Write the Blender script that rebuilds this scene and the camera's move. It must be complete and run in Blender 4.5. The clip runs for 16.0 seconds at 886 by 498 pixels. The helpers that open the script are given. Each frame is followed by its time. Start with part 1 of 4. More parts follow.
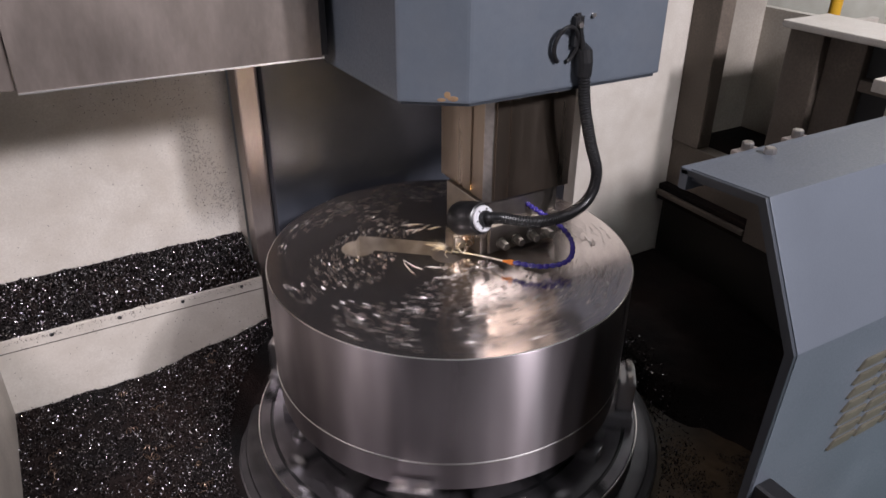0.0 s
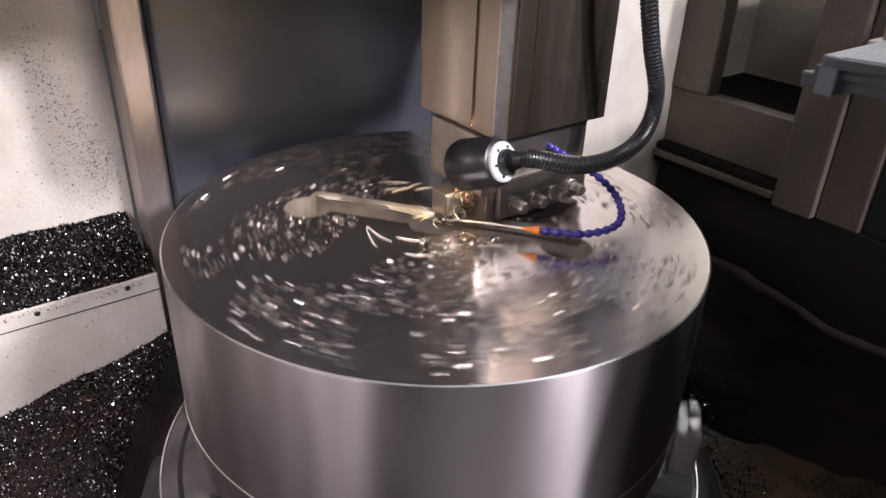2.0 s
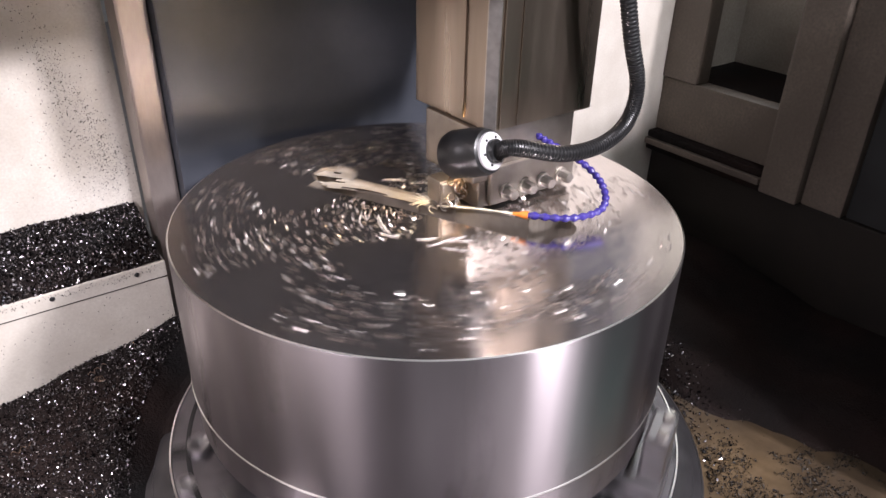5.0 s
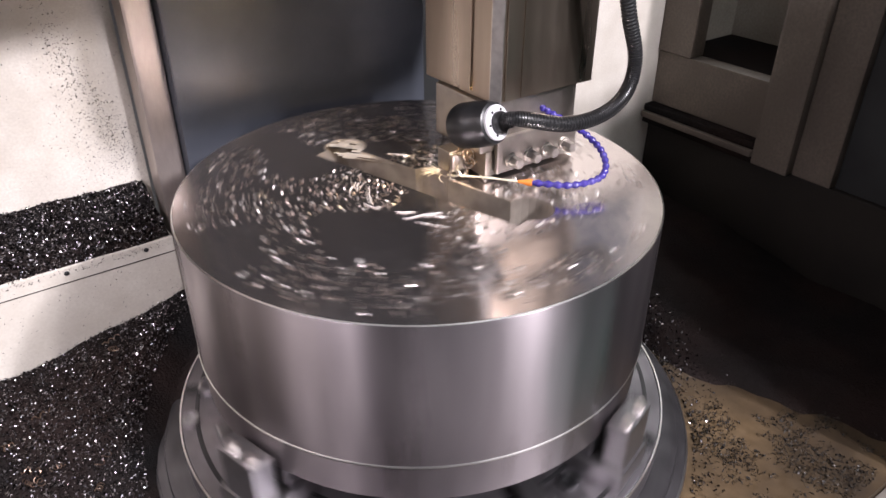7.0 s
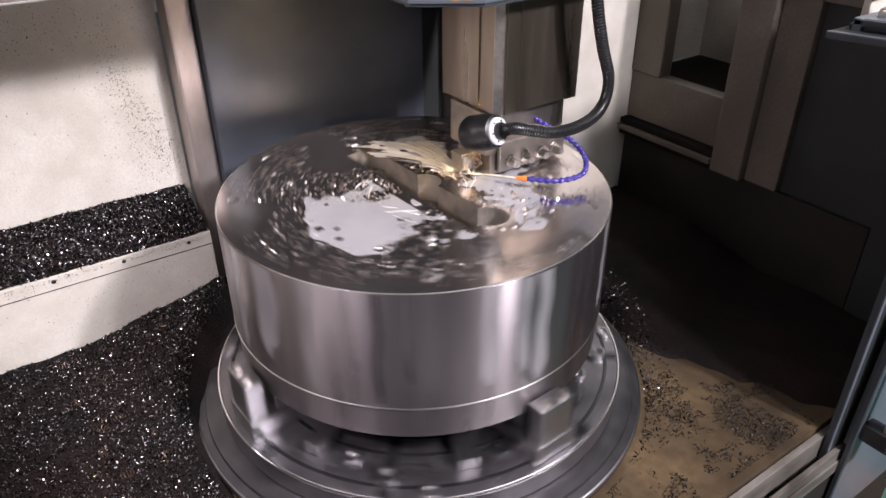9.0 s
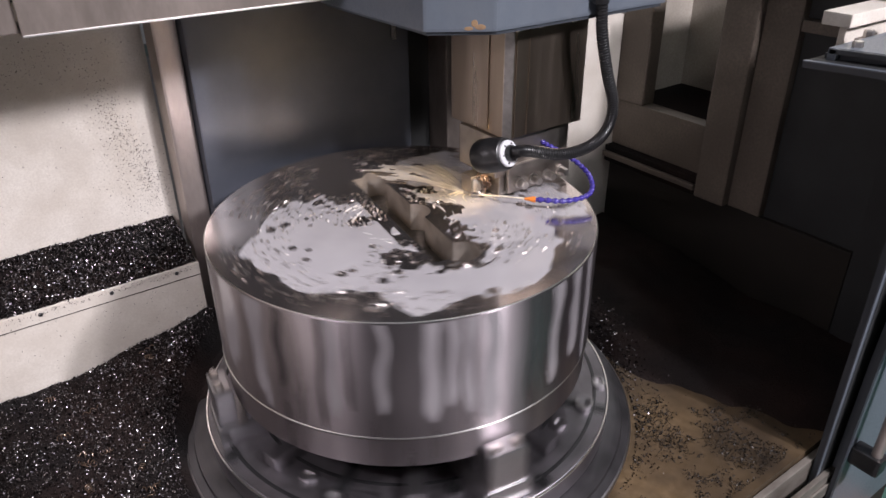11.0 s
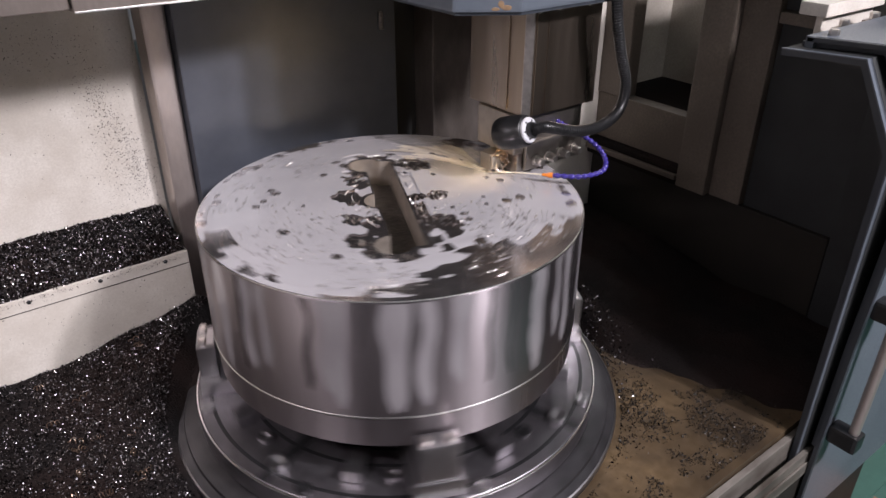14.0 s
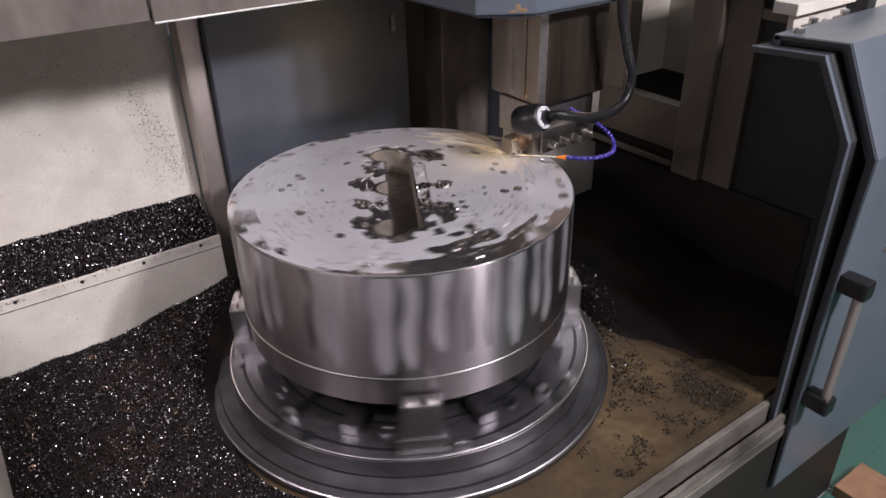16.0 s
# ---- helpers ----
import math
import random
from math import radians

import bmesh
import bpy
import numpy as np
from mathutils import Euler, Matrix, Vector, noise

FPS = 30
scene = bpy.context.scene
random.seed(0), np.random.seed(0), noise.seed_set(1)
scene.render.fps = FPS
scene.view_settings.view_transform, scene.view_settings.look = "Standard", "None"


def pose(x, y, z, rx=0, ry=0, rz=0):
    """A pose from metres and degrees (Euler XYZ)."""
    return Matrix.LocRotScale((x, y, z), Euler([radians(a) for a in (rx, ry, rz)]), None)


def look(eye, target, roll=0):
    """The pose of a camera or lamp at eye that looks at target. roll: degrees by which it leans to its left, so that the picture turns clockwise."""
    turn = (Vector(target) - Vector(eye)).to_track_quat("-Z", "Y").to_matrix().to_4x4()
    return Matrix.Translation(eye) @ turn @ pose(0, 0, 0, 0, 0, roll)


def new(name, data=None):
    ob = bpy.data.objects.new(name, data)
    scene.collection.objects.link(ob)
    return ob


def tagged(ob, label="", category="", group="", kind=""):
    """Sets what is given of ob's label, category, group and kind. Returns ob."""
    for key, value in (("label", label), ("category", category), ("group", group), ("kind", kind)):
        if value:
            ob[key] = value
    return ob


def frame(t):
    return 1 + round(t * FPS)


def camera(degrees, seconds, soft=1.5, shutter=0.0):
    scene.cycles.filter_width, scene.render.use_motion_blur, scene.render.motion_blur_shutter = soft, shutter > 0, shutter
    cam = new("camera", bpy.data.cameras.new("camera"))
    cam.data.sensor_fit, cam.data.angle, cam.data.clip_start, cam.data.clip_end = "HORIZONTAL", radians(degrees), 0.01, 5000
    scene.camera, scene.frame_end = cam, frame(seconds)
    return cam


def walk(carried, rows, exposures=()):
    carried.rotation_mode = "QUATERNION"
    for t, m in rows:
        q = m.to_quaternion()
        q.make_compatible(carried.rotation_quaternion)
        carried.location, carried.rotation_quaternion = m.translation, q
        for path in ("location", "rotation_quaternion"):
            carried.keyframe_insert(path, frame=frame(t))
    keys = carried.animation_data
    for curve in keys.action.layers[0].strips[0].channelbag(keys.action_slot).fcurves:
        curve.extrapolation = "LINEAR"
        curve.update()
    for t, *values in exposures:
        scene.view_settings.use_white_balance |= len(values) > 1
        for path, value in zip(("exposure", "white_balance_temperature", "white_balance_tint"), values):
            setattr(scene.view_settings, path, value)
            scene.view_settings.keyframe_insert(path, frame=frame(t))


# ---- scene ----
ZT = 1.10  # height of the turned face over the shop floor
cam = camera(63.0, 16.0, shutter=0.55)
PATH = [
    (0, -0.706, -1.221, 0.770, -29.47, -28.57, 0.39),
    (0.5, -0.730, -1.192, 0.769, -30.77, -29.34, 1.13),
    (1, -0.609, -0.896, 0.560, -33.75, -28.94, 1.41),
    (1.5, -0.588, -0.798, 0.492, -36.68, -28.64, 1.86),
    (2, -0.597, -0.792, 0.484, -37.57, -28.46, 1.97),
    (2.5, -0.594, -0.782, 0.480, -38.00, -28.55, 2.02),
    (3, -0.598, -0.785, 0.489, -38.01, -28.87, 2.13),
    (3.5, -0.608, -0.819, 0.514, -37.42, -29.16, 1.88),
    (6, -0.608, -0.861, 0.510, -36.71, -29.49, 0.90),
    (6.5, -0.603, -0.873, 0.517, -36.60, -30.49, 0.64),
    (7, -0.607, -0.917, 0.537, -35.59, -31.40, 0.10),
    (7.5, -0.644, -0.989, 0.577, -34.62, -31.80, -0.31),
    (8, -0.689, -1.066, 0.618, -34.20, -32.05, -0.45),
    (8.5, -0.708, -1.121, 0.645, -34.05, -31.85, -0.55),
    (9, -0.715, -1.145, 0.653, -34.40, -30.95, -0.41),
    (11.5, -0.719, -1.156, 0.660, -35.66, -28.49, -0.62),
    (12, -0.723, -1.161, 0.659, -36.05, -28.19, -0.55),
    (12.5, -0.733, -1.152, 0.648, -36.67, -28.14, -0.15),
    (13, -0.742, -1.149, 0.646, -37.24, -28.25, 0.29),
    (13.5, -0.750, -1.156, 0.647, -37.54, -28.60, 0.37),
    (14, -0.754, -1.170, 0.641, -37.20, -28.73, 0.08),
    (14.5, -0.760, -1.171, 0.634, -36.91, -28.67, -0.15),
    (15, -0.832, -1.318, 0.721, -35.61, -28.92, -0.80),
    (15.5, -0.824, -1.320, 0.721, -35.32, -29.37, -1.17),
    (16, -0.809, -1.325, 0.710, -34.82, -29.61, -1.51),
]
EXPOSURE = [(0, -0.24), (0.5, -0.2), (1, 0.3), (1.5, 0.4), (3.5, 0.64), (7.5, 0.6), (9, 0.4), (11.5, 0.1), (14.5, 0.0), (16, -0.14)]
walk(cam, [(t, pose(x, y, z + ZT, 90 + p, 0, yaw) @ pose(0, 0, 0, 0, 0, roll)) for t, x, y, z, yaw, p, roll in PATH], EXPOSURE)

# ---- light ----
world = bpy.data.worlds.new("world")
world.use_nodes = True
world.node_tree.nodes["Background"].inputs[0].default_value = (0.75, 0.82, 0.95, 1)
world.node_tree.nodes["Background"].inputs[1].default_value = 0.15
scene.world = world


def area(name, eye, target, sx, sy, watts, color):
    data = bpy.data.lights.new(name, "AREA")
    data.shape, data.size, data.size_y, data.energy, data.color = "RECTANGLE", sx, sy, watts, color
    ob = new(name, data)
    ob.matrix_world = look(eye, target)
    return ob


# Unseen fill added at the left for the cream wall and swarf heap.
area("left_fill", (-1.42, -0.34, ZT + 0.92), (-0.70, 0.28, ZT - 0.12), 0.9, 0.06, 6.8, (0.98, 0.89, 0.97)).data.spread = radians(100)
area("shop_lamp", (1.05, -2.9, ZT + 2.22), (0.0, 0.0, ZT), 0.14, 0.34, 126, (0.98, 0.92, 1.0))
# Added unseen source that draws the bright band on the turned side.
area("highlight_fill", (0.62, -2.9, ZT + 2.1), (0.0, 0.0, ZT), 0.2, 0.4, 66, (0.97, 0.92, 1.0))
area("far_light", (2.2, 0.6, ZT + 1.6), (3.2, 0.9, ZT + 0.2), 0.6, 0.3, 34, (0.95, 0.97, 1.0))
# Added unseen overhead fill that lifts the general ambient level.
area("overhead_fill", (0.0, -3.0, 5.9), (0.0, -2.0, 0.0), 4.0, 1.0, 48, (0.92, 0.94, 1.0))

# ---- materials ----
def mat(name, color, rough=0.5, metal=0.0, grain=(), stain=(), bump=0.0, bscale=200.0, rrange=None, stretch=(1, 1, 1), spec=None, coat=0.0):
    """grain, stain: (scale, colour, amount) of a fine and a coarse mottling."""
    m = bpy.data.materials.new(name)
    m.use_nodes = True
    nt = m.node_tree
    b = nt.nodes["Principled BSDF"]
    b.inputs["Roughness"].default_value, b.inputs["Metallic"].default_value = rough, metal
    if spec is not None:
        b.inputs["Specular IOR Level"].default_value = spec
    b.inputs["Coat Weight"].default_value = coat
    tc = nt.nodes.new("ShaderNodeTexCoord")
    mp = nt.nodes.new("ShaderNodeMapping")
    mp.inputs["Scale"].default_value = stretch
    nt.links.new(tc.outputs["Object"], mp.inputs["Vector"])
    col = nt.nodes.new("ShaderNodeRGB")
    col.outputs[0].default_value = (*color, 1)
    out = col.outputs[0]
    for scale, c2, amount in (*grain, *stain):
        nz = nt.nodes.new("ShaderNodeTexNoise")
        nz.inputs["Scale"].default_value, nz.inputs["Detail"].default_value = scale, 5
        nt.links.new(mp.outputs[0], nz.inputs["Vector"])
        rp = nt.nodes.new("ShaderNodeValToRGB")
        rp.color_ramp.elements[0].position, rp.color_ramp.elements[1].position = 0.5 - 0.18, 0.5 + 0.18
        rp.color_ramp.elements[0].color = (0, 0, 0, 1)
        rp.color_ramp.elements[1].color = (amount, amount, amount, 1)
        nt.links.new(nz.outputs[0], rp.inputs[0])
        mx = nt.nodes.new("ShaderNodeMix")
        mx.data_type = "RGBA"
        nt.links.new(rp.outputs[0], mx.inputs[0])
        nt.links.new(out, mx.inputs[6])
        mx.inputs[7].default_value = (*c2, 1)
        out = mx.outputs[2]
    nt.links.new(out, b.inputs["Base Color"])
    if bump or rrange:
        nz = nt.nodes.new("ShaderNodeTexNoise")
        nz.inputs["Scale"].default_value, nz.inputs["Detail"].default_value = bscale, 6
        nt.links.new(mp.outputs[0], nz.inputs["Vector"])
        if bump:
            bp = nt.nodes.new("ShaderNodeBump")
            bp.inputs["Strength"].default_value, bp.inputs["Distance"].default_value = bump, 0.004
            nt.links.new(nz.outputs[0], bp.inputs["Height"])
            nt.links.new(bp.outputs[0], b.inputs["Normal"])
        if rrange:
            mr = nt.nodes.new("ShaderNodeMapRange")
            mr.inputs[1].default_value, mr.inputs[2].default_value = 0.3, 0.7
            mr.inputs[3].default_value, mr.inputs[4].default_value = rrange
            nt.links.new(nz.outputs[0], mr.inputs[0])
            nt.links.new(mr.outputs[0], b.inputs["Roughness"])
    return m


def island_mat(name, c1, c2, rough, metal):
    """Each loose piece of the mesh takes a tone of its own between two colours."""
    m = bpy.data.materials.new(name)
    m.use_nodes = True
    nt = m.node_tree
    b = nt.nodes["Principled BSDF"]
    b.inputs["Roughness"].default_value, b.inputs["Metallic"].default_value = rough, metal
    geo = nt.nodes.new("ShaderNodeNewGeometry")
    mx = nt.nodes.new("ShaderNodeMix")
    mx.data_type = "RGBA"
    power = nt.nodes.new("ShaderNodeMath")
    power.operation = "POWER"
    nt.links.new(geo.outputs["Random Per Island"], power.inputs[0])
    power.inputs[1].default_value = 2.3
    nt.links.new(power.outputs[0], mx.inputs[0])
    mx.inputs[6].default_value, mx.inputs[7].default_value = (*c1, 1), (*c2, 1)
    nt.links.new(mx.outputs[2], b.inputs["Base Color"])
    return m


M = {
    "turned": mat("turned_steel", (0.45, 0.40, 0.42), 0.5, 0.95, stain=((5, (0.34, 0.30, 0.31), 0.6), (15, (0.18, 0.16, 0.165), 0.8)), grain=((34, (0.60, 0.55, 0.56), 0.45), (90, (0.24, 0.21, 0.22), 0.4)), bump=0.0, bscale=18, stretch=(1, 1, 0.08), rrange=(0.25, 0.38)),
    "face": mat("faced_steel", (0.90, 0.83, 0.80), 0.2, 0.98, stain=((7, (0.66, 0.60, 0.59), 0.6),), grain=((90, (0.74, 0.69, 0.67), 0.4),), bump=0.03, bscale=60, rrange=(0.12, 0.24)),
    # Darkness down in the slot is put into this wet floor's colour.
    "slot_floor": mat("shaded_wet_slot_floor", (0.05, 0.045, 0.04), 0.3, 0.3, stain=((30, (0.14, 0.12, 0.1), 0.6),), bump=0.4, bscale=90),
    # Near-black carries the shade of low enclosed faces as well as grime.
    "shade_grime": mat("black_shade_grime", (0.02, 0.0175, 0.015), 0.6, 0.0, spec=0.2, stain=((5, (0.032, 0.027, 0.022), 0.6),), grain=((90, (0.02, 0.018, 0.016), 0.6),), bump=0.2),
    "slot": mat("milled_slot", (0.5, 0.44, 0.38), 0.4, 0.6, stain=((20, (0.22, 0.19, 0.16), 0.8),), bump=0.1, bscale=150),
    "edge": mat("bright_edge", (0.9, 0.88, 0.85), 0.3, 1.0),
    "film": mat("coolant_film", (0.40, 0.385, 0.395), 0.22, 0.0, stain=((5, (0.29, 0.28, 0.29), 0.6), (14, (0.43, 0.415, 0.42), 0.4)), grain=((60, (0.4, 0.385, 0.39), 0.4),), bump=0.05, bscale=14, coat=0.8),
    "chuck": mat("chuck_steel", (0.25, 0.235, 0.25), 0.42, 1.0, stain=((6, (0.10, 0.095, 0.10), 0.85), (17, (0.36, 0.34, 0.36), 0.45)), grain=((40, (0.5, 0.48, 0.5), 0.5),), bump=0.1, bscale=120, rrange=(0.36, 0.52)),
    "chuck_base": mat("greasy_base_steel", (0.13, 0.125, 0.13), 0.4, 0.9, stain=((5, (0.05, 0.048, 0.05), 0.8), (21, (0.22, 0.21, 0.22), 0.4)), grain=((110, (0.08, 0.075, 0.08), 0.5),), bump=0.1, bscale=120, rrange=(0.32, 0.5)),
    "jaw": mat("jaw_steel", (0.42, 0.41, 0.42), 0.35, 1.0, stain=((25, (0.35, 0.34, 0.34), 0.6),), bump=0.1),
    "ram": mat("ground_ram_steel", (0.68, 0.57, 0.47), 0.36, 1.0, stain=((14, (0.30, 0.235, 0.18), 0.75), (3, (0.42, 0.35, 0.28), 0.5)), grain=((70, (0.58, 0.51, 0.45), 0.2),), bump=0.0, bscale=20, stretch=(1, 1, 0.1), rrange=(0.24, 0.36)),
    "holder": mat("tool_holder_steel", (0.5, 0.455, 0.41), 0.38, 1.0, stain=((18, (0.22, 0.2, 0.18), 0.6),), bump=0.12),
    "bolt": mat("bolt_steel", (0.75, 0.71, 0.67), 0.35, 1.0, stain=((60, (0.42, 0.38, 0.35), 0.6),)),
    "worn_rail": mat("worn_oily_rail", (0.30, 0.262, 0.225), 0.45, 0.5, stain=((6, (0.05, 0.04, 0.032), 0.85), (22, (0.6, 0.56, 0.5), 0.35)), grain=((120, (0.12, 0.09, 0.07), 0.5),), stretch=(0.4, 1, 1)),
    "drip": mat("wet_coolant_streak", (0.13, 0.115, 0.12), 0.16, 0.85, stain=((20, (0.24, 0.21, 0.22), 0.7),), stretch=(1, 1, 0.2)),
    "milk": mat("milky_coolant_run", (0.50, 0.465, 0.49), 0.32, 0.5, stain=((9, (0.2, 0.185, 0.19), 0.7), (30, (0.42, 0.4, 0.41), 0.5)), stretch=(1, 1, 0.25), coat=0.4),
    "foam": mat("coolant_foam", (0.72, 0.69, 0.66), 0.3, 0.0, grain=((200, (0.8, 0.78, 0.74), 0.5),), coat=0.4),
    "paint": mat("blue_grey_paint", (0.092, 0.109, 0.132), 0.38, 0.0, stain=((4, (0.072, 0.086, 0.104), 0.6), (17, (0.11, 0.12, 0.135), 0.4)), grain=((50, (0.125, 0.144, 0.17), 0.4),), bump=0.06, bscale=180, rrange=(0.3, 0.5)),
    "column": mat("dark_blue_paint", (0.064, 0.071, 0.087), 0.4, 0.0, stain=((4, (0.036, 0.04, 0.05), 0.8), (18, (0.085, 0.092, 0.11), 0.3)), grain=((60, (0.075, 0.083, 0.1), 0.4),), bump=0.06, bscale=150),
    "door": mat("grey_door_paint", (0.115, 0.132, 0.158), 0.35, 0.0, stain=((5, (0.08, 0.092, 0.11), 0.6), (1.5, (0.095, 0.108, 0.126), 0.6)), grain=((80, (0.14, 0.157, 0.182), 0.4),), bump=0.05, bscale=300, rrange=(0.28, 0.45)),
    "door_in": mat("dark_door_frame_paint", (0.04, 0.046, 0.056), 0.4, 0.0, stain=((8, (0.03, 0.035, 0.04), 0.6),), bump=0.05),
    # Shade of enclosed faces, jamb and gaps is put into this near-black.
    "inside": mat("shaded_inside_paint", (0.03, 0.032, 0.032), 0.5, 0.0, stain=((7, (0.015, 0.015, 0.015), 0.7),), bump=0.1),
    "white": mat("cream_wall_paint", (0.70, 0.665, 0.60), 0.42, 0.0, stain=((3.5, (0.52, 0.48, 0.42), 0.6), (14, (0.42, 0.37, 0.31), 0.35)), grain=((220, (0.45, 0.41, 0.36), 0.45),), bump=0.06, bscale=120),
    # Soiled cream with the dim light on the right wall put into its colour.
    "white_shaded_dirty": mat("shaded_soiled_cream_paint", (0.19, 0.155, 0.125), 0.5, 0.0, spec=0.3, stain=((4, (0.075, 0.06, 0.05), 0.8), (16, (0.12, 0.1, 0.08), 0.5)), grain=((150, (0.07, 0.06, 0.052), 0.5),), bump=0.1),
    "stain_less": mat("stainless_sheet", (0.47, 0.41, 0.38), 0.45, 0.8, stain=((5, (0.36, 0.31, 0.275), 0.6),), grain=((150, (0.70, 0.64, 0.6), 0.25),), bump=0.0, bscale=12, stretch=(1, 1, 0.3), rrange=(0.38, 0.52)),
    "cover": mat("dull_cover_sheet", (0.25, 0.215, 0.19), 0.48, 0.85, stain=((4, (0.15, 0.128, 0.112), 0.7), (13, (0.33, 0.285, 0.255), 0.5), (45, (0.17, 0.145, 0.125), 0.45)), grain=((160, (0.38, 0.33, 0.3), 0.3),), bump=0.0, bscale=12, stretch=(1, 1, 0.4), rrange=(0.4, 0.55)),
    "fleck": mat("bright_swarf", (0.62, 0.58, 0.55), 0.35, 1.0, grain=((300, (0.4, 0.37, 0.35), 0.5),)),
    # Oily tan, with door shade put in as a darker base and blotches.
    "pan": mat("shaded_oily_tan_floor", (0.108, 0.07, 0.033), 0.5, 0.0, spec=0.3, stain=((3.2, (0.02, 0.014, 0.009), 0.97), (12, (0.05, 0.034, 0.02), 0.75)), grain=((45, (0.28, 0.2, 0.12), 0.35),), bump=0.15, bscale=40, rrange=(0.4, 0.6)),
    # Swarf black; right of the chuck it also holds the tray's shade.
    "heap": mat("dark_swarf_and_shade", (0.011, 0.010, 0.010), 0.8, 0.0, grain=((120, (0.007, 0.0065, 0.0065), 0.8),), stain=((5, (0.030, 0.015, 0.011), 0.4),), bump=1.0, bscale=180, spec=0.1),
    "chip": island_mat("swarf", (0.018, 0.017, 0.019), (0.45, 0.42, 0.42), 0.27, 1.0),
    "glint": island_mat("bright_swarf_flakes", (0.15, 0.14, 0.15), (0.68, 0.64, 0.64), 0.33, 1.0),
    "dark_chip": island_mat("dark_swarf", (0.014, 0.012, 0.011), (0.06, 0.05, 0.04), 0.5, 0.4),
    "curl": mat("tempered_curls", (0.45, 0.33, 0.24), 0.3, 1.0, stain=((40, (0.25, 0.16, 0.12), 0.7),)),
    "rubber": mat("black_rubber", (0.009, 0.009, 0.010), 0.33, 0.0, grain=((120, (0.018, 0.018, 0.018), 0.5),), bump=0.05),
    "ring": mat("white_plastic", (0.58, 0.58, 0.6), 0.4, 0.0, stain=((60, (0.55, 0.55, 0.56), 0.5),)),
    "blue": mat("blue_plastic", (0.035, 0.025, 0.19), 0.25, 0.0, stain=((80, (0.06, 0.045, 0.3), 0.5),)),
    "orange": mat("orange_plastic", (0.85, 0.25, 0.03), 0.4, 0.0, stain=((80, (0.6, 0.16, 0.02), 0.4),)),
    "rust": mat("rust_smear", (0.26, 0.16, 0.08), 0.7, 0.0, stain=((60, (0.14, 0.09, 0.055), 0.7),)),
    "bay": mat("dull_bay_paint", (0.5, 0.46, 0.4), 0.5, 0.0, stain=((4, (0.2, 0.18, 0.15), 0.7),), grain=((150, (0.25, 0.22, 0.19), 0.4),), bump=0.06),
    "concrete": mat("grey_concrete", (0.30, 0.29, 0.29), 0.6, 0.0, stain=((2, (0.22, 0.21, 0.21), 0.7),), grain=((80, (0.35, 0.34, 0.34), 0.4),), bump=0.1),
    "green": mat("green_shop_floor", (0.028, 0.10, 0.078), 0.35, 0.0, stain=((3, (0.02, 0.065, 0.052), 0.7),), grain=((60, (0.045, 0.13, 0.1), 0.4),), bump=0.05),
    "shop": mat("grey_shop_wall", (0.45, 0.46, 0.47), 0.7, 0.0, stain=((1.5, (0.36, 0.37, 0.38), 0.6),), grain=((30, (0.5, 0.5, 0.5), 0.4),), bump=0.05),
    "yellow": mat("yellow_paint", (0.75, 0.42, 0.03), 0.4, 0.0, stain=((20, (0.6, 0.33, 0.03), 0.5),)),
    "water": mat("coolant_stream", (0.84, 0.76, 0.6), 0.15, 0.0, grain=((200, (0.9, 0.83, 0.66), 0.5),), coat=0.5),
    "cream": mat("churned_coolant", (0.46, 0.415, 0.355), 0.3, 0.0, stain=((30, (0.33, 0.29, 0.24), 0.7),), grain=((120, (0.6, 0.54, 0.45), 0.5),), bump=0.15, bscale=90, coat=0.4),
    "louvre": mat("khaki_louvre_paint", (0.10, 0.092, 0.068), 0.5, 0.0, stain=((18, (0.06, 0.054, 0.04), 0.7),), grain=((120, (0.13, 0.12, 0.09), 0.4),), bump=0.05),
    "wood": mat("oiled_timber", (0.28, 0.15, 0.08), 0.6, 0.0, stain=((20, (0.18, 0.09, 0.05), 0.7),), bump=0.1),
}
for key, strength in (("turned", 0.95), ("face", 0.6), ("edge", 0.3)):
    tree = M[key].node_tree
    tangent = tree.nodes.new("ShaderNodeTangent")
    tangent.direction_type, tangent.axis = "RADIAL", "Z"
    tree.links.new(tangent.outputs[0], tree.nodes["Principled BSDF"].inputs["Tangent"])
    tree.nodes["Principled BSDF"].inputs["Anisotropic"].default_value = strength
    tree.nodes["Principled BSDF"].inputs["Anisotropic Rotation"].default_value = 0.25
glass = bpy.data.materials.new("lamp_glass")
glass.use_nodes = True
glass.node_tree.nodes["Principled BSDF"].inputs["Emission Color"].default_value = (1.0, 0.72, 0.38, 1)
glass.node_tree.nodes["Principled BSDF"].inputs["Emission Strength"].default_value = 50.0
M["lens"] = glass


# ---- mesh helpers ----
def part(name, bm, material, parent=None, label="", smooth=False):
    me = bpy.data.meshes.new(name)
    bmesh.ops.recalc_face_normals(bm, faces=bm.faces)
    bm.to_mesh(me)
    bm.free()
    me.materials.append(M[material])
    if smooth:
        me.shade_smooth()
        me.set_sharp_from_angle(angle=radians(35))
    ob = new(name, me)
    if parent:
        ob.parent = parent
    return tagged(ob, label)


def empty(name, m=None):
    ob = new(name)
    ob.empty_display_size = 0.05
    if m is not None:
        ob.matrix_world = m
    return ob


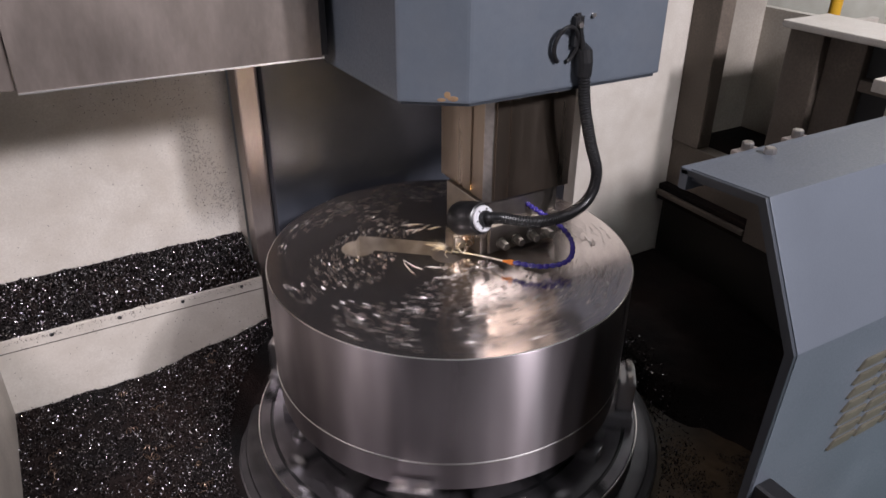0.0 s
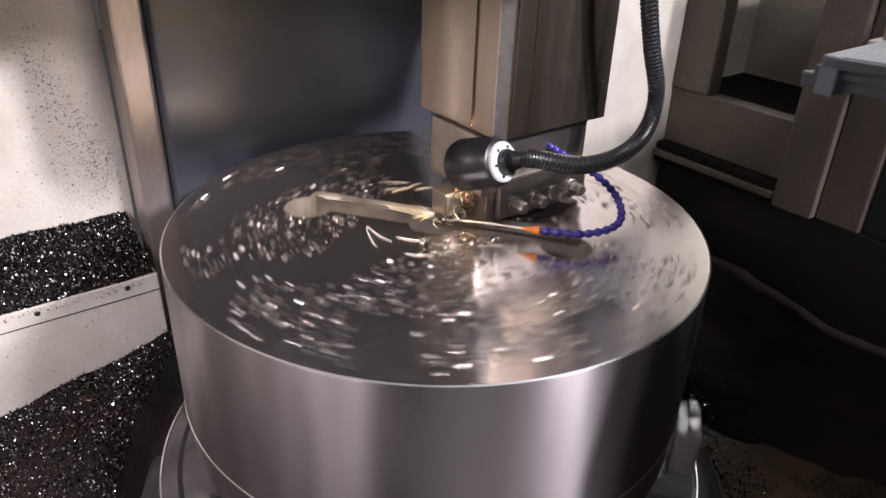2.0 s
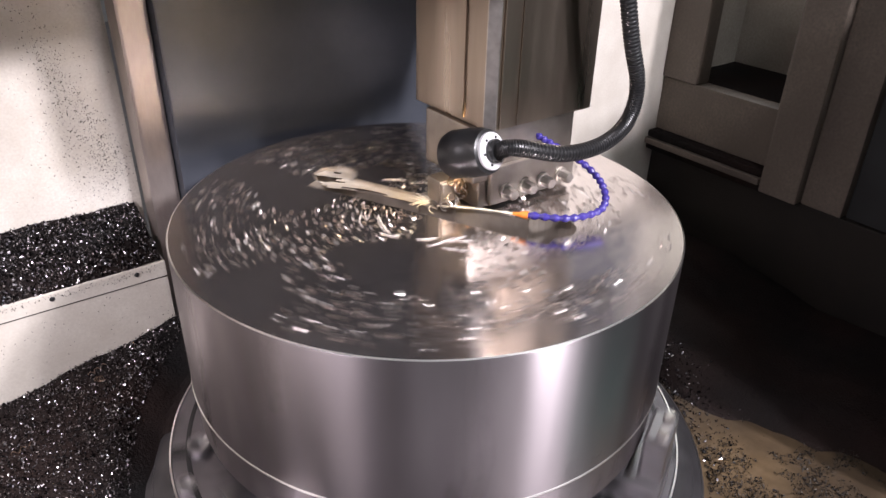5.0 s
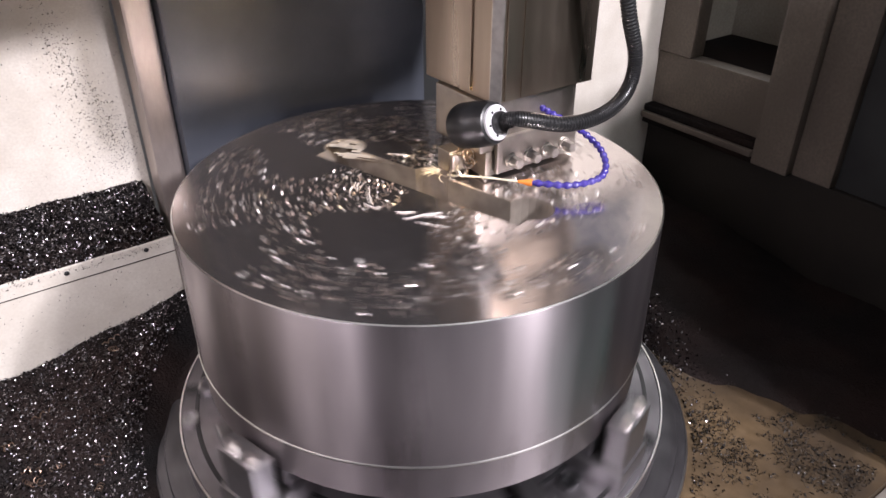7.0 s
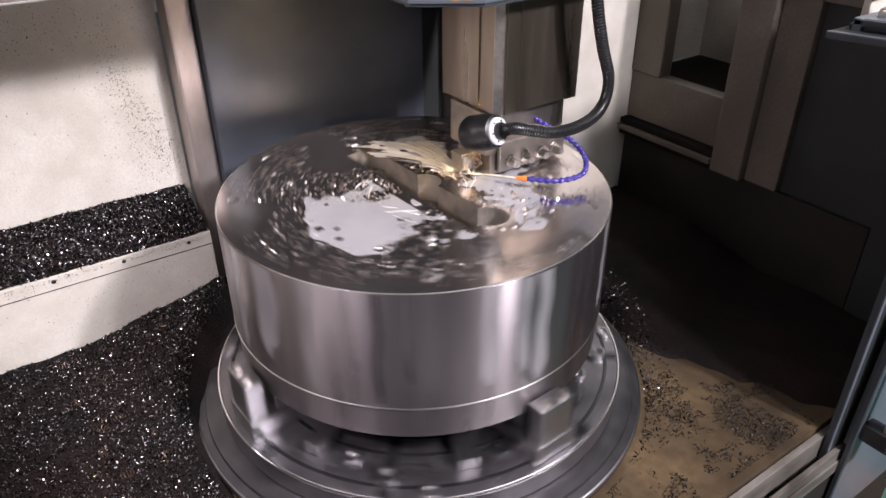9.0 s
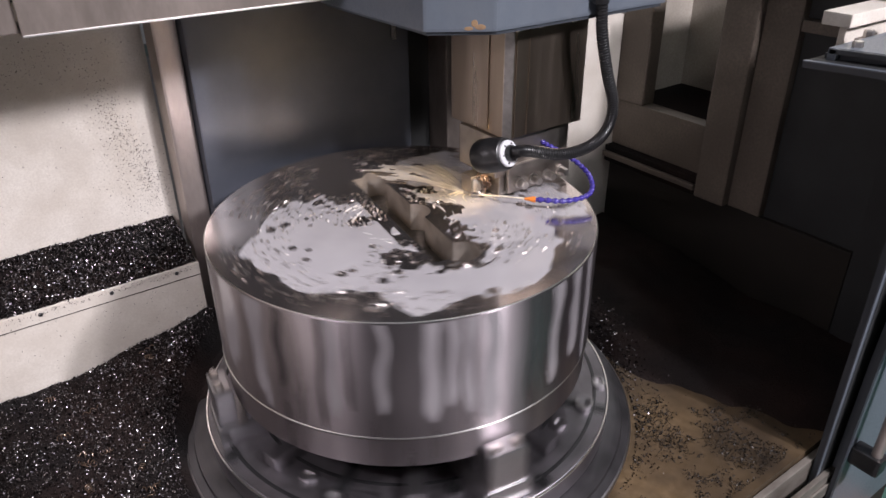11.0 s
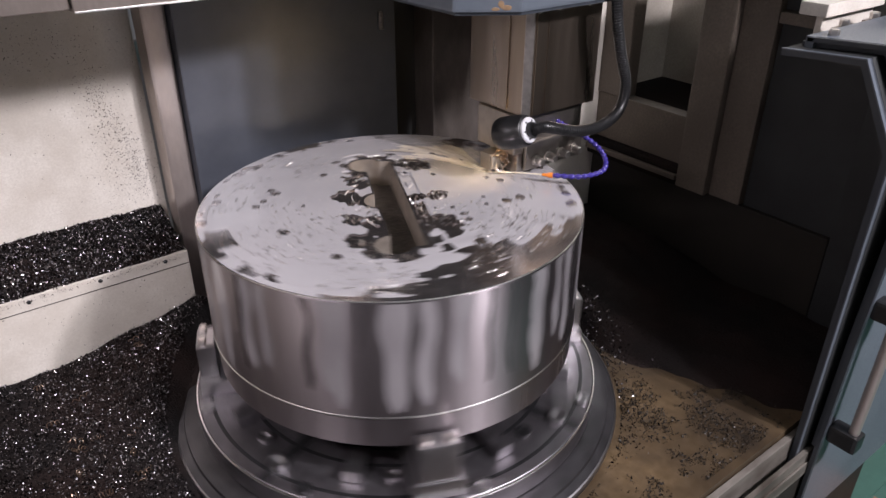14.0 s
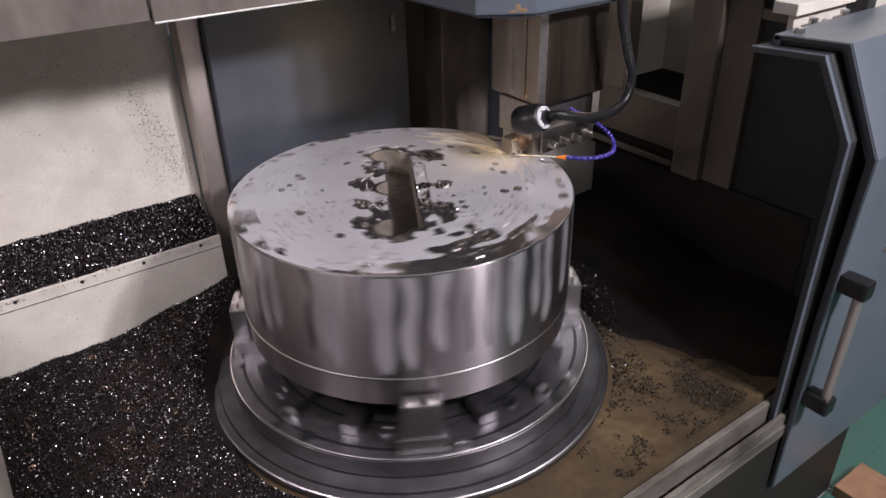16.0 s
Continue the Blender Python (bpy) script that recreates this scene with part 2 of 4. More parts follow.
def box(x0, x1, y0, y1, z0, z1, bevel=0.004, bm=None):
    own = bm is None
    bm = bm or bmesh.new()
    r = bmesh.ops.create_cube(bm, size=1.0, matrix=Matrix.Translation(((x0 + x1) / 2, (y0 + y1) / 2, (z0 + z1) / 2)) @ Matrix.Diagonal((x1 - x0, y1 - y0, z1 - z0, 1)))
    if bevel:
        edges = {e for v in r["verts"] for e in v.link_edges}
        bmesh.ops.bevel(bm, geom=list(edges), offset=bevel, segments=2, affect="EDGES", profile=0.7)
    return bm


def lathe(profile, n=96, bm=None, m=None):
    """A turned body round z; profile: (radius, z) from the bottom up."""
    bm = bm or bmesh.new()
    rings = []
    for r, z in profile:
        if r < 1e-6:
            rings.append([bm.verts.new((0, 0, z))])
        else:
            rings.append([bm.verts.new((r * math.cos(2 * math.pi * k / n), r * math.sin(2 * math.pi * k / n), z)) for k in range(n)])
    for a, b in zip(rings, rings[1:]):
        for k in range(n):
            q = [a[k % len(a)], a[(k + 1) % len(a)], b[(k + 1) % len(b)], b[k % len(b)]]
            q = list(dict.fromkeys(q))
            if len(q) > 2:
                bm.faces.new(q)
    if m is not None:
        bmesh.ops.transform(bm, matrix=m, verts=[v for ring in rings for v in ring])
    return bm


def prism(outline, z0, z1, bevel=0.0, bm=None):
    """An upright prism on an outline of (x, y)."""
    bm = bm or bmesh.new()
    low = [bm.verts.new((x, y, z0)) for x, y in outline]
    high = [bm.verts.new((x, y, z1)) for x, y in outline]
    n = len(low)
    faces = [bm.faces.new(low[::-1]), bm.faces.new(high)] + [bm.faces.new((low[k], low[(k + 1) % n], high[(k + 1) % n], high[k])) for k in range(n)]
    if bevel:
        bmesh.ops.bevel(bm, geom=list({e for f in faces for e in f.edges}), offset=bevel, segments=2, affect="EDGES", profile=0.7)
    return bm


def along_x(outline, x0, x1, bevel=0.0):
    """A prism along x on an outline of (y, z)."""
    bm = prism(outline, x0, x1, bevel)
    for v in bm.verts:
        v.co = (v.co.z, v.co.x, v.co.y)
    return bm


def spline(points, n):
    """n + 1 points on a smooth line through the given ones."""
    p = [Vector(q) for q in points]
    p = [2 * p[0] - p[1]] + p + [2 * p[-1] - p[-2]]
    out = []
    for k in range(n + 1):
        s = k / n * (len(p) - 3)
        i = min(int(s), len(p) - 4)
        u = s - i
        a, b, c, d = p[i:i + 4]
        out.append(0.5 * (2 * b + (c - a) * u + (2 * a - 5 * b + 4 * c - d) * u * u + (3 * b - a - 3 * c + d) * u ** 3))
    return out


def tube(points, radii, sides=12, bm=None):
    bm = bm or bmesh.new()
    rings, up = [], Vector((0.3, 0.2, 1)).normalized()
    for k, p in enumerate(points):
        d = (points[min(k + 1, len(points) - 1)] - points[max(k - 1, 0)]).normalized()
        u = d.cross(up).normalized()
        w = u.cross(d)
        up = w
        r = radii[k] if hasattr(radii, "__len__") else radii
        rings.append([bm.verts.new(p + r * (math.cos(2 * math.pi * j / sides) * u + math.sin(2 * math.pi * j / sides) * w)) for j in range(sides)])
    for a, b in zip(rings, rings[1:]):
        for j in range(sides):
            bm.faces.new((a[j], a[(j + 1) % sides], b[(j + 1) % sides], b[j]))
    bm.faces.new(rings[0][::-1])
    bm.faces.new(rings[-1])
    return bm


def hexagon(r, h, m, bm=None):
    return lathe([(0, 0), (r * 0.93, 0), (r, h * 0.12), (r, h * 0.85), (r * 0.88, h), (0, h)], 6, bm, m)


def stuff_mesh(name, verts, faces, material, parent=None, label="", category=""):
    me = bpy.data.meshes.new(name)
    me.from_pydata(verts, [], faces)
    me.materials.append(M[material])
    ob = new(name, me)
    if parent:
        ob.parent = parent
    return tagged(ob, label, category, kind="stuff")


def swarf(places, lo, hi, rng, tilt=6.28):
    """Curled flakes of metal: bent strips of two quads at the given places."""
    verts, faces = [], []
    for x, y, z in places:
        q = Euler((rng.uniform(-tilt, tilt), rng.uniform(-tilt, tilt), rng.uniform(0, 6.28))).to_matrix()
        s = rng.uniform(lo, hi)
        w, bend = s * rng.uniform(0.25, 0.6), s * rng.uniform(0.15, 0.5)
        b = len(verts)
        for a, h in ((-s, 0), (0, bend), (s, 0)):
            for e in (-w, w):
                v = q @ Vector((a, e, h))
                verts.append((x + v.x, y + v.y, z + v.z))
        faces += [(b, b + 1, b + 3, b + 2), (b + 2, b + 3, b + 5, b + 4)]
    return verts, faces


# ---- the setting ----
def struct(name, bm, material, label=""):
    ob = part(name, bm, material, None, label)
    ob["kind"] = "structure"
    return ob


def Z(z):
    return ZT + z


struct("floor", box(-8, 10, -8, 8, -0.1, 0.0, 0), "concrete", "grey workshop floor around the machine")
struct("floor_walkway", box(0.50, 10, -7.7, -0.705, 0.0, 0.004, 0), "green", "green painted walkway beside the machine")
struct("floor_walkway_side", box(1.09, 3.19, -0.7045, 6.9, 0.0, 0.004, 0), "green", "green painted floor beside the machine")
struct("shop_wall_north", box(-8, 10, 7.0, 7.2, 0, 6, 0), "shop")
struct("shop_wall_south", box(-8, 10, -8.0, -7.8, 0, 6, 0), "shop")
struct("shop_wall_west", box(-8.2, -8, -8, 7.2, 0, 6, 0), "shop")
struct("shop_wall_east", box(10, 10.2, -8, 7.2, 0, 6, 0), "shop")
struct("shop_partition", box(3.2, 3.3, -1.0, 6.0, 0, 3.4, 0), "white", "pale workshop partition beyond the machine")
struct("ceiling", box(-8.2, 10.2, -8, 7.2, 6, 6.2, 0), "shop")

# back wall on the heap's side, with its ledge and skirt
struct("wall_back_left", box(-1.9, -0.299, 0.61, 0.65, Z(-0.6), Z(1.3), 0.003), "white", "cream painted sheet wall, splashed and speckled")
struct("wall_step", box(-1.9, -0.31, 0.462, 0.61, Z(-0.62), Z(-0.222), 0.004), "white", "cream painted step with a row of small screws")
struct("step_seam", box(-1.9, -0.311, 0.4608, 0.4619, Z(-0.257), Z(-0.2555), 0), "shade_grime", "thin dirty seam along the wall step")
struct("wall_post", box(-0.297, -0.241, 0.53, 0.60, Z(-0.6), Z(1.3), 0.006), "stain_less", "upright brushed metal strip beside the wall")
struct("wall_column", box(-0.239, 0.35, 0.50, 0.72, Z(-0.7), Z(1.3), 0.004), "column", "dark blue-grey painted machine column")
# Black sheet set back to give the shade in the column's gap.
struct("wall_column_gap", box(0.35, 0.455, 0.56, 0.72, Z(-0.7), Z(1.3), 0.0), "inside")
struct("wall_column_guide", box(0.455, 0.64, 0.47, 0.60, Z(-0.7), Z(1.3), 0.006), "cover", "upright metal guide strip")
struct("wall_return", box(0.642, 0.68, 0.402, 0.60, Z(-0.7), Z(1.3), 0.0), "column", "dark painted return of the column")
struct("wall_back_right", box(0.642, 1.09, 0.35, 0.40, Z(-0.7), Z(1.3), 0.003), "white", "cream painted back wall beside the slide")
struct("wall_left", box(-1.94, -1.9, -0.7, 0.65, Z(-0.7), Z(1.3), 0.003), "white")
struct("side_panel", along_x([(-0.64, Z(-0.6)), (0.460, Z(-0.6)), (0.460, Z(-0.221)), (0.606, Z(-0.221)), (0.606, Z(-0.14)), (-0.64, Z(-0.14))], -0.985, -0.945, 0.003), "bay", "grey-green painted side panel beyond the swarf heap")


def wall_right():
    w = empty("wall_right", pose(1.03, 0, ZT))
    tagged(w, "soiled cream side wall with painted-in shade and two recessed bays", kind="structure")
    part("lower_panel", box(0, 0.05, -0.46, 0.349, -0.7, -0.232, 0.003), "shade_grime", w)
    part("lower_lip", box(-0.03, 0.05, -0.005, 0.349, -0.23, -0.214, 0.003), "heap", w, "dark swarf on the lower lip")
    part("ledge", box(-0.04, 0.05, -0.005, 0.349, -0.212, -0.196, 0.003), "white_shaded_dirty", w)
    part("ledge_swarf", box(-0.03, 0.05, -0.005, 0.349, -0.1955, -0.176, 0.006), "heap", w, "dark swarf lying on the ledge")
    part("upper_panel", box(0, 0.05, -0.005, 0.349, -0.175, -0.03, 0.003), "white_shaded_dirty", w)
    part("pillar", box(-0.035, 0.05, -0.105, -0.007, -0.228, 0.388, 0.006), "white_shaded_dirty", w)
    part("pillar", box(-0.012, 0.05, -0.205, -0.107, -0.228, 0.388, 0.006), "white_shaded_dirty", w)
    part("pillar", box(-0.006, 0.05, 0.243, 0.349, -0.028, 0.42, 0.004), "white_shaded_dirty", w)
    part("bay_back", box(0.30, 0.33, -0.2, 0.349, -0.1, 0.36, 0.0), "bay", w)
    part("bay_side", box(0.05, 0.30, -0.03, -0.0075, -0.03, 0.388, 0.0), "bay", w)
    part("bay_side", box(0.05, 0.30, 0.335, 0.349, -0.03, 0.40, 0.0), "bay", w)
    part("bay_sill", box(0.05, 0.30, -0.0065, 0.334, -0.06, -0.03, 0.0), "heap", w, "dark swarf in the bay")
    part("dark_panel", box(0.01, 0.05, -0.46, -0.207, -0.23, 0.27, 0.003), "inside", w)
    part("upper_rail", box(-0.01, 0.05, -0.46, -0.207, 0.272, 0.30, 0.003), "white_shaded_dirty", w)
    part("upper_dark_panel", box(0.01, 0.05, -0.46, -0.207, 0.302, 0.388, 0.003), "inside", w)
    part("top_ledge", box(-0.05, 0.13, -0.46, 0.01, 0.390, 0.408, 0.004), "white", w)
    return w


wall_right()

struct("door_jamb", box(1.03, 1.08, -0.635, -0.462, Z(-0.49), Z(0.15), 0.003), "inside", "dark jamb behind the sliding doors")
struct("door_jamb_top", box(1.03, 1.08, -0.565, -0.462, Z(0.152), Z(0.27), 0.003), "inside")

# tray under the chuck
struct("tray_floor", box(-1.9, 1.03, -0.655, 0.5, Z(-0.56), Z(-0.5), 0), "pan", "tan oily tray floor, darkened for shade, strewn with dark swarf")
struct("front_wall", box(-1.94, 1.08, -0.70, -0.64, 0, Z(-0.605), 0.004), "shade_grime", "dark lower front of the machine bed")


def front_rail():
    r = empty("front_rail", pose(0, 0, ZT))
    tagged(r, "worn pale metal door track with a dark groove", kind="structure")
    part("rail", box(-1.9, 1.06, -0.672, -0.657, -0.604, -0.515, 0.002), "worn_rail", r)
    part("groove", box(-1.9, 1.06, -0.688, -0.673, -0.604, -0.59, 0.001), "inside", r)
    part("rail", box(-1.9, 1.06, -0.70, -0.6885, -0.604, -0.555, 0.002), "worn_rail", r)
    part("lip", box(-1.9, 1.06, -0.7055, -0.7005, -0.62, -0.585, 0.002), "worn_rail", r)


front_rail()


# ---- swarf heaps ----
rng = np.random.default_rng(4)


def heap_z(x, y):
    """Height of the swarf over the tray, measured from the turned face."""
    back = max(0.0, min(1.0, (y + 0.45) / 0.9))
    left = max(0.0, min(1.0, (0.05 - x) / 0.35))
    near = max(0.0, min(1.0, (x + 0.75) / 0.45))
    z = -0.515 + left * (0.03 + (0.055 + 0.085 * near ** 1.5) * back ** 1.3)
    right = max(0.0, min(1.0, (x - 0.2) / 0.2)) * max(0.0, min(1.0, (y + 0.22) / 0.25))
    z += 0.035 * right
    # Past this line a black mound replaces shade on the tray.
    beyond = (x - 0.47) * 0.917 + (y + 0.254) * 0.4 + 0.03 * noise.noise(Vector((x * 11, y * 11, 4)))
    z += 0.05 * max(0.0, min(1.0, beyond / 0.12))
    z += 0.012 * noise.noise(Vector((x * 7, y * 7, 0.3))) + 0.005 * noise.noise(Vector((x * 24, y * 24, 1.3)))
    r = math.hypot(x, y)
    if r < 0.56:
        z -= min(0.06, (0.56 - r) * 0.9)
    return z


def heap():
    nx, ny = 230, 120
    verts, faces = [], []
    for j in range(ny + 1):
        for i in range(nx + 1):
            x, y = -1.88 + 2.9 * i / nx, -0.65 + 1.109 * j / ny
            verts.append((x, y, Z(heap_z(x, y))))
    for j in range(ny):
        for i in range(nx):
            a = j * (nx + 1) + i
            faces.append((a, a + 1, a + nx + 2, a + nx + 1))
    ob = stuff_mesh("swarf_heap", verts, faces, "heap", None, "glittering heap of dark steel swarf beside the chuck, black in place of shade at right", "swarf")
    spots = []
    while len(spots) < 60000:
        x, y = rng.uniform(-1.25, 0.1), rng.uniform(-0.64, 0.458)
        if math.hypot(x, y) > 0.53 and heap_z(x, y) > -0.5:
            spots.append((x, y, Z(heap_z(x, y)) + rng.uniform(0, 0.005)))
    stuff_mesh("swarf", *swarf(spots, 0.0010, 0.0031, rng), "chip", ob)
    spots = []
    while len(spots) < 11000:
        x, y = rng.uniform(-1.25, 0.05), rng.uniform(-0.64, 0.458)
        r = math.hypot(x, y)
        patch = 0.16 + 0.8 * noise.noise(Vector((x * 6, y * 6, 14))) + 1.0 * math.exp(-(r - 0.53) / 0.15)
        if r > 0.53 and heap_z(x, y) > -0.5 and rng.random() < patch:
            spots.append((x, y, Z(heap_z(x, y)) + rng.uniform(0.001, 0.007)))
    stuff_mesh("bright_swarf", *swarf(spots, 0.0009, 0.0026, rng), "glint", ob)
    spots = []
    while len(spots) < 1500:
        x, y = rng.uniform(0.2, 0.95), rng.uniform(-0.5, 0.3)
        if 0.53 < math.hypot(x, y) < 0.53 + 0.05 * abs(rng.normal()) and rng.random() < 0.15 + 1.2 * max(0, y + 0.25):
            spots.append((x, y, Z(max(-0.5, heap_z(x, y))) + rng.uniform(0, 0.004)))
    stuff_mesh("swarf", *swarf(spots, 0.0015, 0.004, rng), "chip", ob)
    spots = []
    while len(spots) < 9500:
        x, y = rng.uniform(0.1, 0.9), rng.uniform(-0.64, 0.0)
        if math.hypot(x, y) > 0.53 and noise.noise(Vector((x * 9, y * 9, 5))) + 0.5 * noise.noise(Vector((x * 30, y * 30, 6))) > 0.25 * rng.random() - 0.05:
            spots.append((x, y, Z(-0.5) + rng.uniform(0, 0.003)))
    bright = [(0.53 + 0.09 * q * q, g) for q, g in zip(rng.random(1700), rng.normal(0.15, 0.45, 1700))]
    bright = [(r * math.cos(g), r * math.sin(g), Z(max(-0.5, heap_z(r * math.cos(g), r * math.sin(g)))) + rng.uniform(0, 0.006)) for r, g in bright]
    stuff_mesh("swarf", *swarf(bright, 0.0015, 0.0038, rng), "chip", ob)
    stuff_mesh("dark_swarf", *swarf(spots, 0.001, 0.003, rng), "dark_chip", ob)


def curls():
    """Long turned curls caught in the heap."""
    bm = bmesh.new()
    for k in range(90):
        x, y = rng.uniform(-1.1, -0.35), rng.uniform(-0.6, 0.42)
        if math.hypot(x, y) < 0.57:
            continue
        turns, r, length = rng.uniform(1.5, 4), rng.uniform(0.003, 0.007), rng.uniform(0.012, 0.04)
        q = Euler((rng.uniform(0.9, 1.6), rng.uniform(-0.4, 0.4), rng.uniform(0, 6.283))).to_matrix()
        base = Vector((x, y, Z(heap_z(x, y)) + 0.006))
        tube([base + q @ Vector((r * math.cos(6.283 * turns * u), r * math.sin(6.283 * turns * u), length * (u - 0.5))) for u in np.linspace(0, 1, 26)], 0.0007, 4, bm)
    ob = part("swarf_curls", bm, "curl", None)
    tagged(ob, "straw-coloured curls of swarf lying in the heap", "swarf", kind="stuff")


def ledge_swarf():
    nx, ny = 160, 14
    verts, faces = [], []

    def z(x, y):
        return Z(-0.222 + 0.072 * max(0.0, (y - 0.464) / 0.145) ** 0.9 + 0.006 * noise.noise(Vector((x * 14, y * 30, 2))))

    for j in range(ny + 1):
        for i in range(nx + 1):
            x, y = -1.88 + 1.565 * i / nx, 0.464 + 0.145 * j / ny
            verts.append((x, y, z(x, y)))
    for j in range(ny):
        for i in range(nx):
            a = j * (nx + 1) + i
            faces.append((a, a + 1, a + nx + 2, a + nx + 1))
    ob = stuff_mesh("swarf_bank", verts, faces, "heap", None, "bank of dark steel swarf lying on the wall step", "swarf")
    spots = [(x, y, z(x, y) + rng.uniform(0, 0.004)) for x, y in zip(rng.uniform(-1.25, -0.315, 15000), rng.uniform(0.463, 0.607, 15000))]
    stuff_mesh("swarf", *swarf(spots, 0.0015, 0.004, rng), "chip", ob)
    spots = [(x, y, z(x, y) + rng.uniform(0.001, 0.005)) for x, y in zip(rng.uniform(-1.25, -0.315, 2600), rng.uniform(0.463, 0.607, 2600))]
    stuff_mesh("bright_swarf", *swarf(spots, 0.0009, 0.0026, rng), "glint", ob)


heap()
curls()
ledge_swarf()


def wall_screw(x):
    ob = part("screw", lathe([(0, 0), (0.005, 0), (0.005, 0.001), (0.003, 0.003), (0, 0.003)], 12, None, pose(0, 0, 0, 90)), "rubber", None)
    ob.matrix_world = pose(x, 0.462, Z(-0.236))
    return tagged(ob, "small dark screw in the wall step", "screw", "screws along the wall step")


for k in range(8):
    wall_screw(-0.367 - 0.1515 * k)


def splashes():
    """Specks of swarf that stick to the cream wall."""
    spots = [(x, 0.609, Z(z)) for x, z in zip(rng.uniform(-1.1, -0.3, 260), rng.uniform(-0.13, 0.3, 260))]
    near = [(rng.normal(-0.40, 0.035), 0.609, Z(rng.normal(0.02, 0.10))) for _ in range(420)]
    near += [(rng.normal(-0.36, 0.03), 0.609, Z(rng.normal(-0.06, 0.05))) for _ in range(300)]
    near += [(x, 0.461, Z(-0.235 - 0.17 * v * v)) for x, v in zip(rng.uniform(-0.94, -0.32, 260), rng.random(260))]
    near += [(x, 0.461, Z(-0.226 - 0.012 * v)) for x, v in zip(rng.uniform(-0.94, -0.32, 420), rng.random(420))]
    near += [(-0.43 + 0.1 * u + rng.normal(0, 0.016), 0.609, Z(0.2 - 0.3 * u + rng.normal(0, 0.03))) for u in rng.random(900)]
    near += [(rng.normal(-0.52, 0.09), 0.609, Z(rng.normal(0.27, 0.03))) for _ in range(350)]
    stuff_mesh("wall_specks", *swarf(spots + near, 0.0005, 0.0017, rng), "dark_chip", None, "specks of dark swarf stuck on the cream wall", "swarf")


splashes()


# ---- chuck ----
def chuck():
    c = empty("chuck_table", pose(0, 0, ZT))
    tagged(c, "round steel chuck table with four stepped jaws, turning", "chuck table")
    part("base", lathe([(0, -0.62), (0.50, -0.62), (0.50, -0.505), (0.515, -0.5), (0.517, -0.488), (0.512, -0.478), (0.497, -0.474), (0.495, -0.468), (0.478, -0.464), (0.0, -0.464)], 128), "chuck_base", c, smooth=True)
    part("plate", lathe([(0.0, -0.463), (0.455, -0.463), (0.46, -0.46), (0.46, -0.418), (0.455, -0.413), (0.16, -0.413), (0.0, -0.413)], 128), "chuck", c, smooth=True)
    part("hub", lathe([(0, -0.412), (0.20, -0.412), (0.20, -0.345), (0.19, -0.34), (0, -0.34)], 64), "chuck", c, smooth=True)
    part("rim_line", lathe([(0.4575, -0.4135), (0.4602, -0.4132), (0.4608, -0.416)], 128), "edge", c, "worn bright edge of the plate")
    part("outer_line", lathe([(0.5125, -0.4785), (0.5158, -0.4805), (0.5175, -0.486)], 128), "jaw", c, "worn edge of the base")
    # Black rings laid on the plate give the shade of uncut grooves.
    for r in (0.30, 0.345, 0.425):
        part("groove", lathe([(r, -0.4128), (r + 0.004, -0.4124), (r + 0.008, -0.4128)], 96), "rubber", c)
    for k in range(16):
        socket = lathe([(0, 0.002), (0.009, 0.002), (0.009, 0.007), (0.016, 0.007), (0.016, 0.0), (0, 0.0)][::-1], 16, None, Matrix.Rotation(radians(22.5 * k + 11), 4, "Z") @ pose(0.375 if k % 2 else 0.44, 0, -0.4128))
        part("cap_screw", socket, "jaw" if k % 3 else "rubber", c)
    for k in range(8):
        block = box(0.33, 0.40, -0.018, 0.018, -0.4125, -0.385, 0.003)
        block.transform(Matrix.Rotation(radians(45 * k + 22), 4, "Z"))
        part("t_block", block, "jaw" if k % 2 else "chuck", c)
    for k in range(4):
        m = Matrix.Rotation(radians(90 * k), 4, "Z")
        slide = box(0.20, 0.445, -0.05, 0.05, -0.412, -0.372, 0.004)
        slide.transform(m)
        j = part("jaw", slide, "jaw", c, "stepped steel jaw")
        top = box(0.402, 0.442, -0.038, 0.038, -0.371, -0.285, 0.005)
        top.transform(m)
        part("jaw_step", top, "jaw", j)
        sup = box(0.25, 0.385, -0.04, 0.04, -0.371, -0.322, 0.004)
        sup.transform(m)
        part("jaw_support", sup, "chuck", j)
        for y in (-0.022, 0.022):
            part("bolt", hexagon(0.009, 0.012, m @ pose(0.428, y, -0.285)), "bolt", j)
        screw = lathe([(0, 0), (0.02, 0), (0.02, 0.012), (0.015, 0.012), (0.0, 0.006)], 20, None, Matrix.Rotation(radians(90 * k + 45), 4, "Z") @ pose(0.41, 0, -0.413))
        part("plug", screw, "jaw", c)
        # Thin black strip on the plate, drawn for a radial slot's shade.
        slot = box(0.22, 0.455, -0.012, 0.012, -0.4128, -0.4115, 0)
        slot.transform(Matrix.Rotation(radians(90 * k + 45), 4, "Z"))
        part("slot", slot, "rubber", c)
    return c


def slot_outline():
    def arc(cx, cy, r, a0, a1, n=14):
        return [(cx + r * math.cos(radians(a0 + (a1 - a0) * k / n)), cy + r * math.sin(radians(a0 + (a1 - a0) * k / n))) for k in range(n + 1)]

    pts = [(-0.215, -0.03), (0.215, -0.03)]
    pts += arc(0.2, 0.03, 0.038, -66.4, 176.6)
    pts += arc(0.0, 0.024, 0.036, 14.5, 165.5)
    pts += arc(-0.2, 0.03, 0.038, 3.4, 246.4)
    return pts


def inside_slot(x, y, grow):
    if abs(x) < 0.215 + grow and -0.03 - grow < y < 0.033 + grow:
        return True
    return any(math.hypot(x - cx, y - 0.028) < 0.037 + grow for cx in (-0.2, 0.0, 0.2))


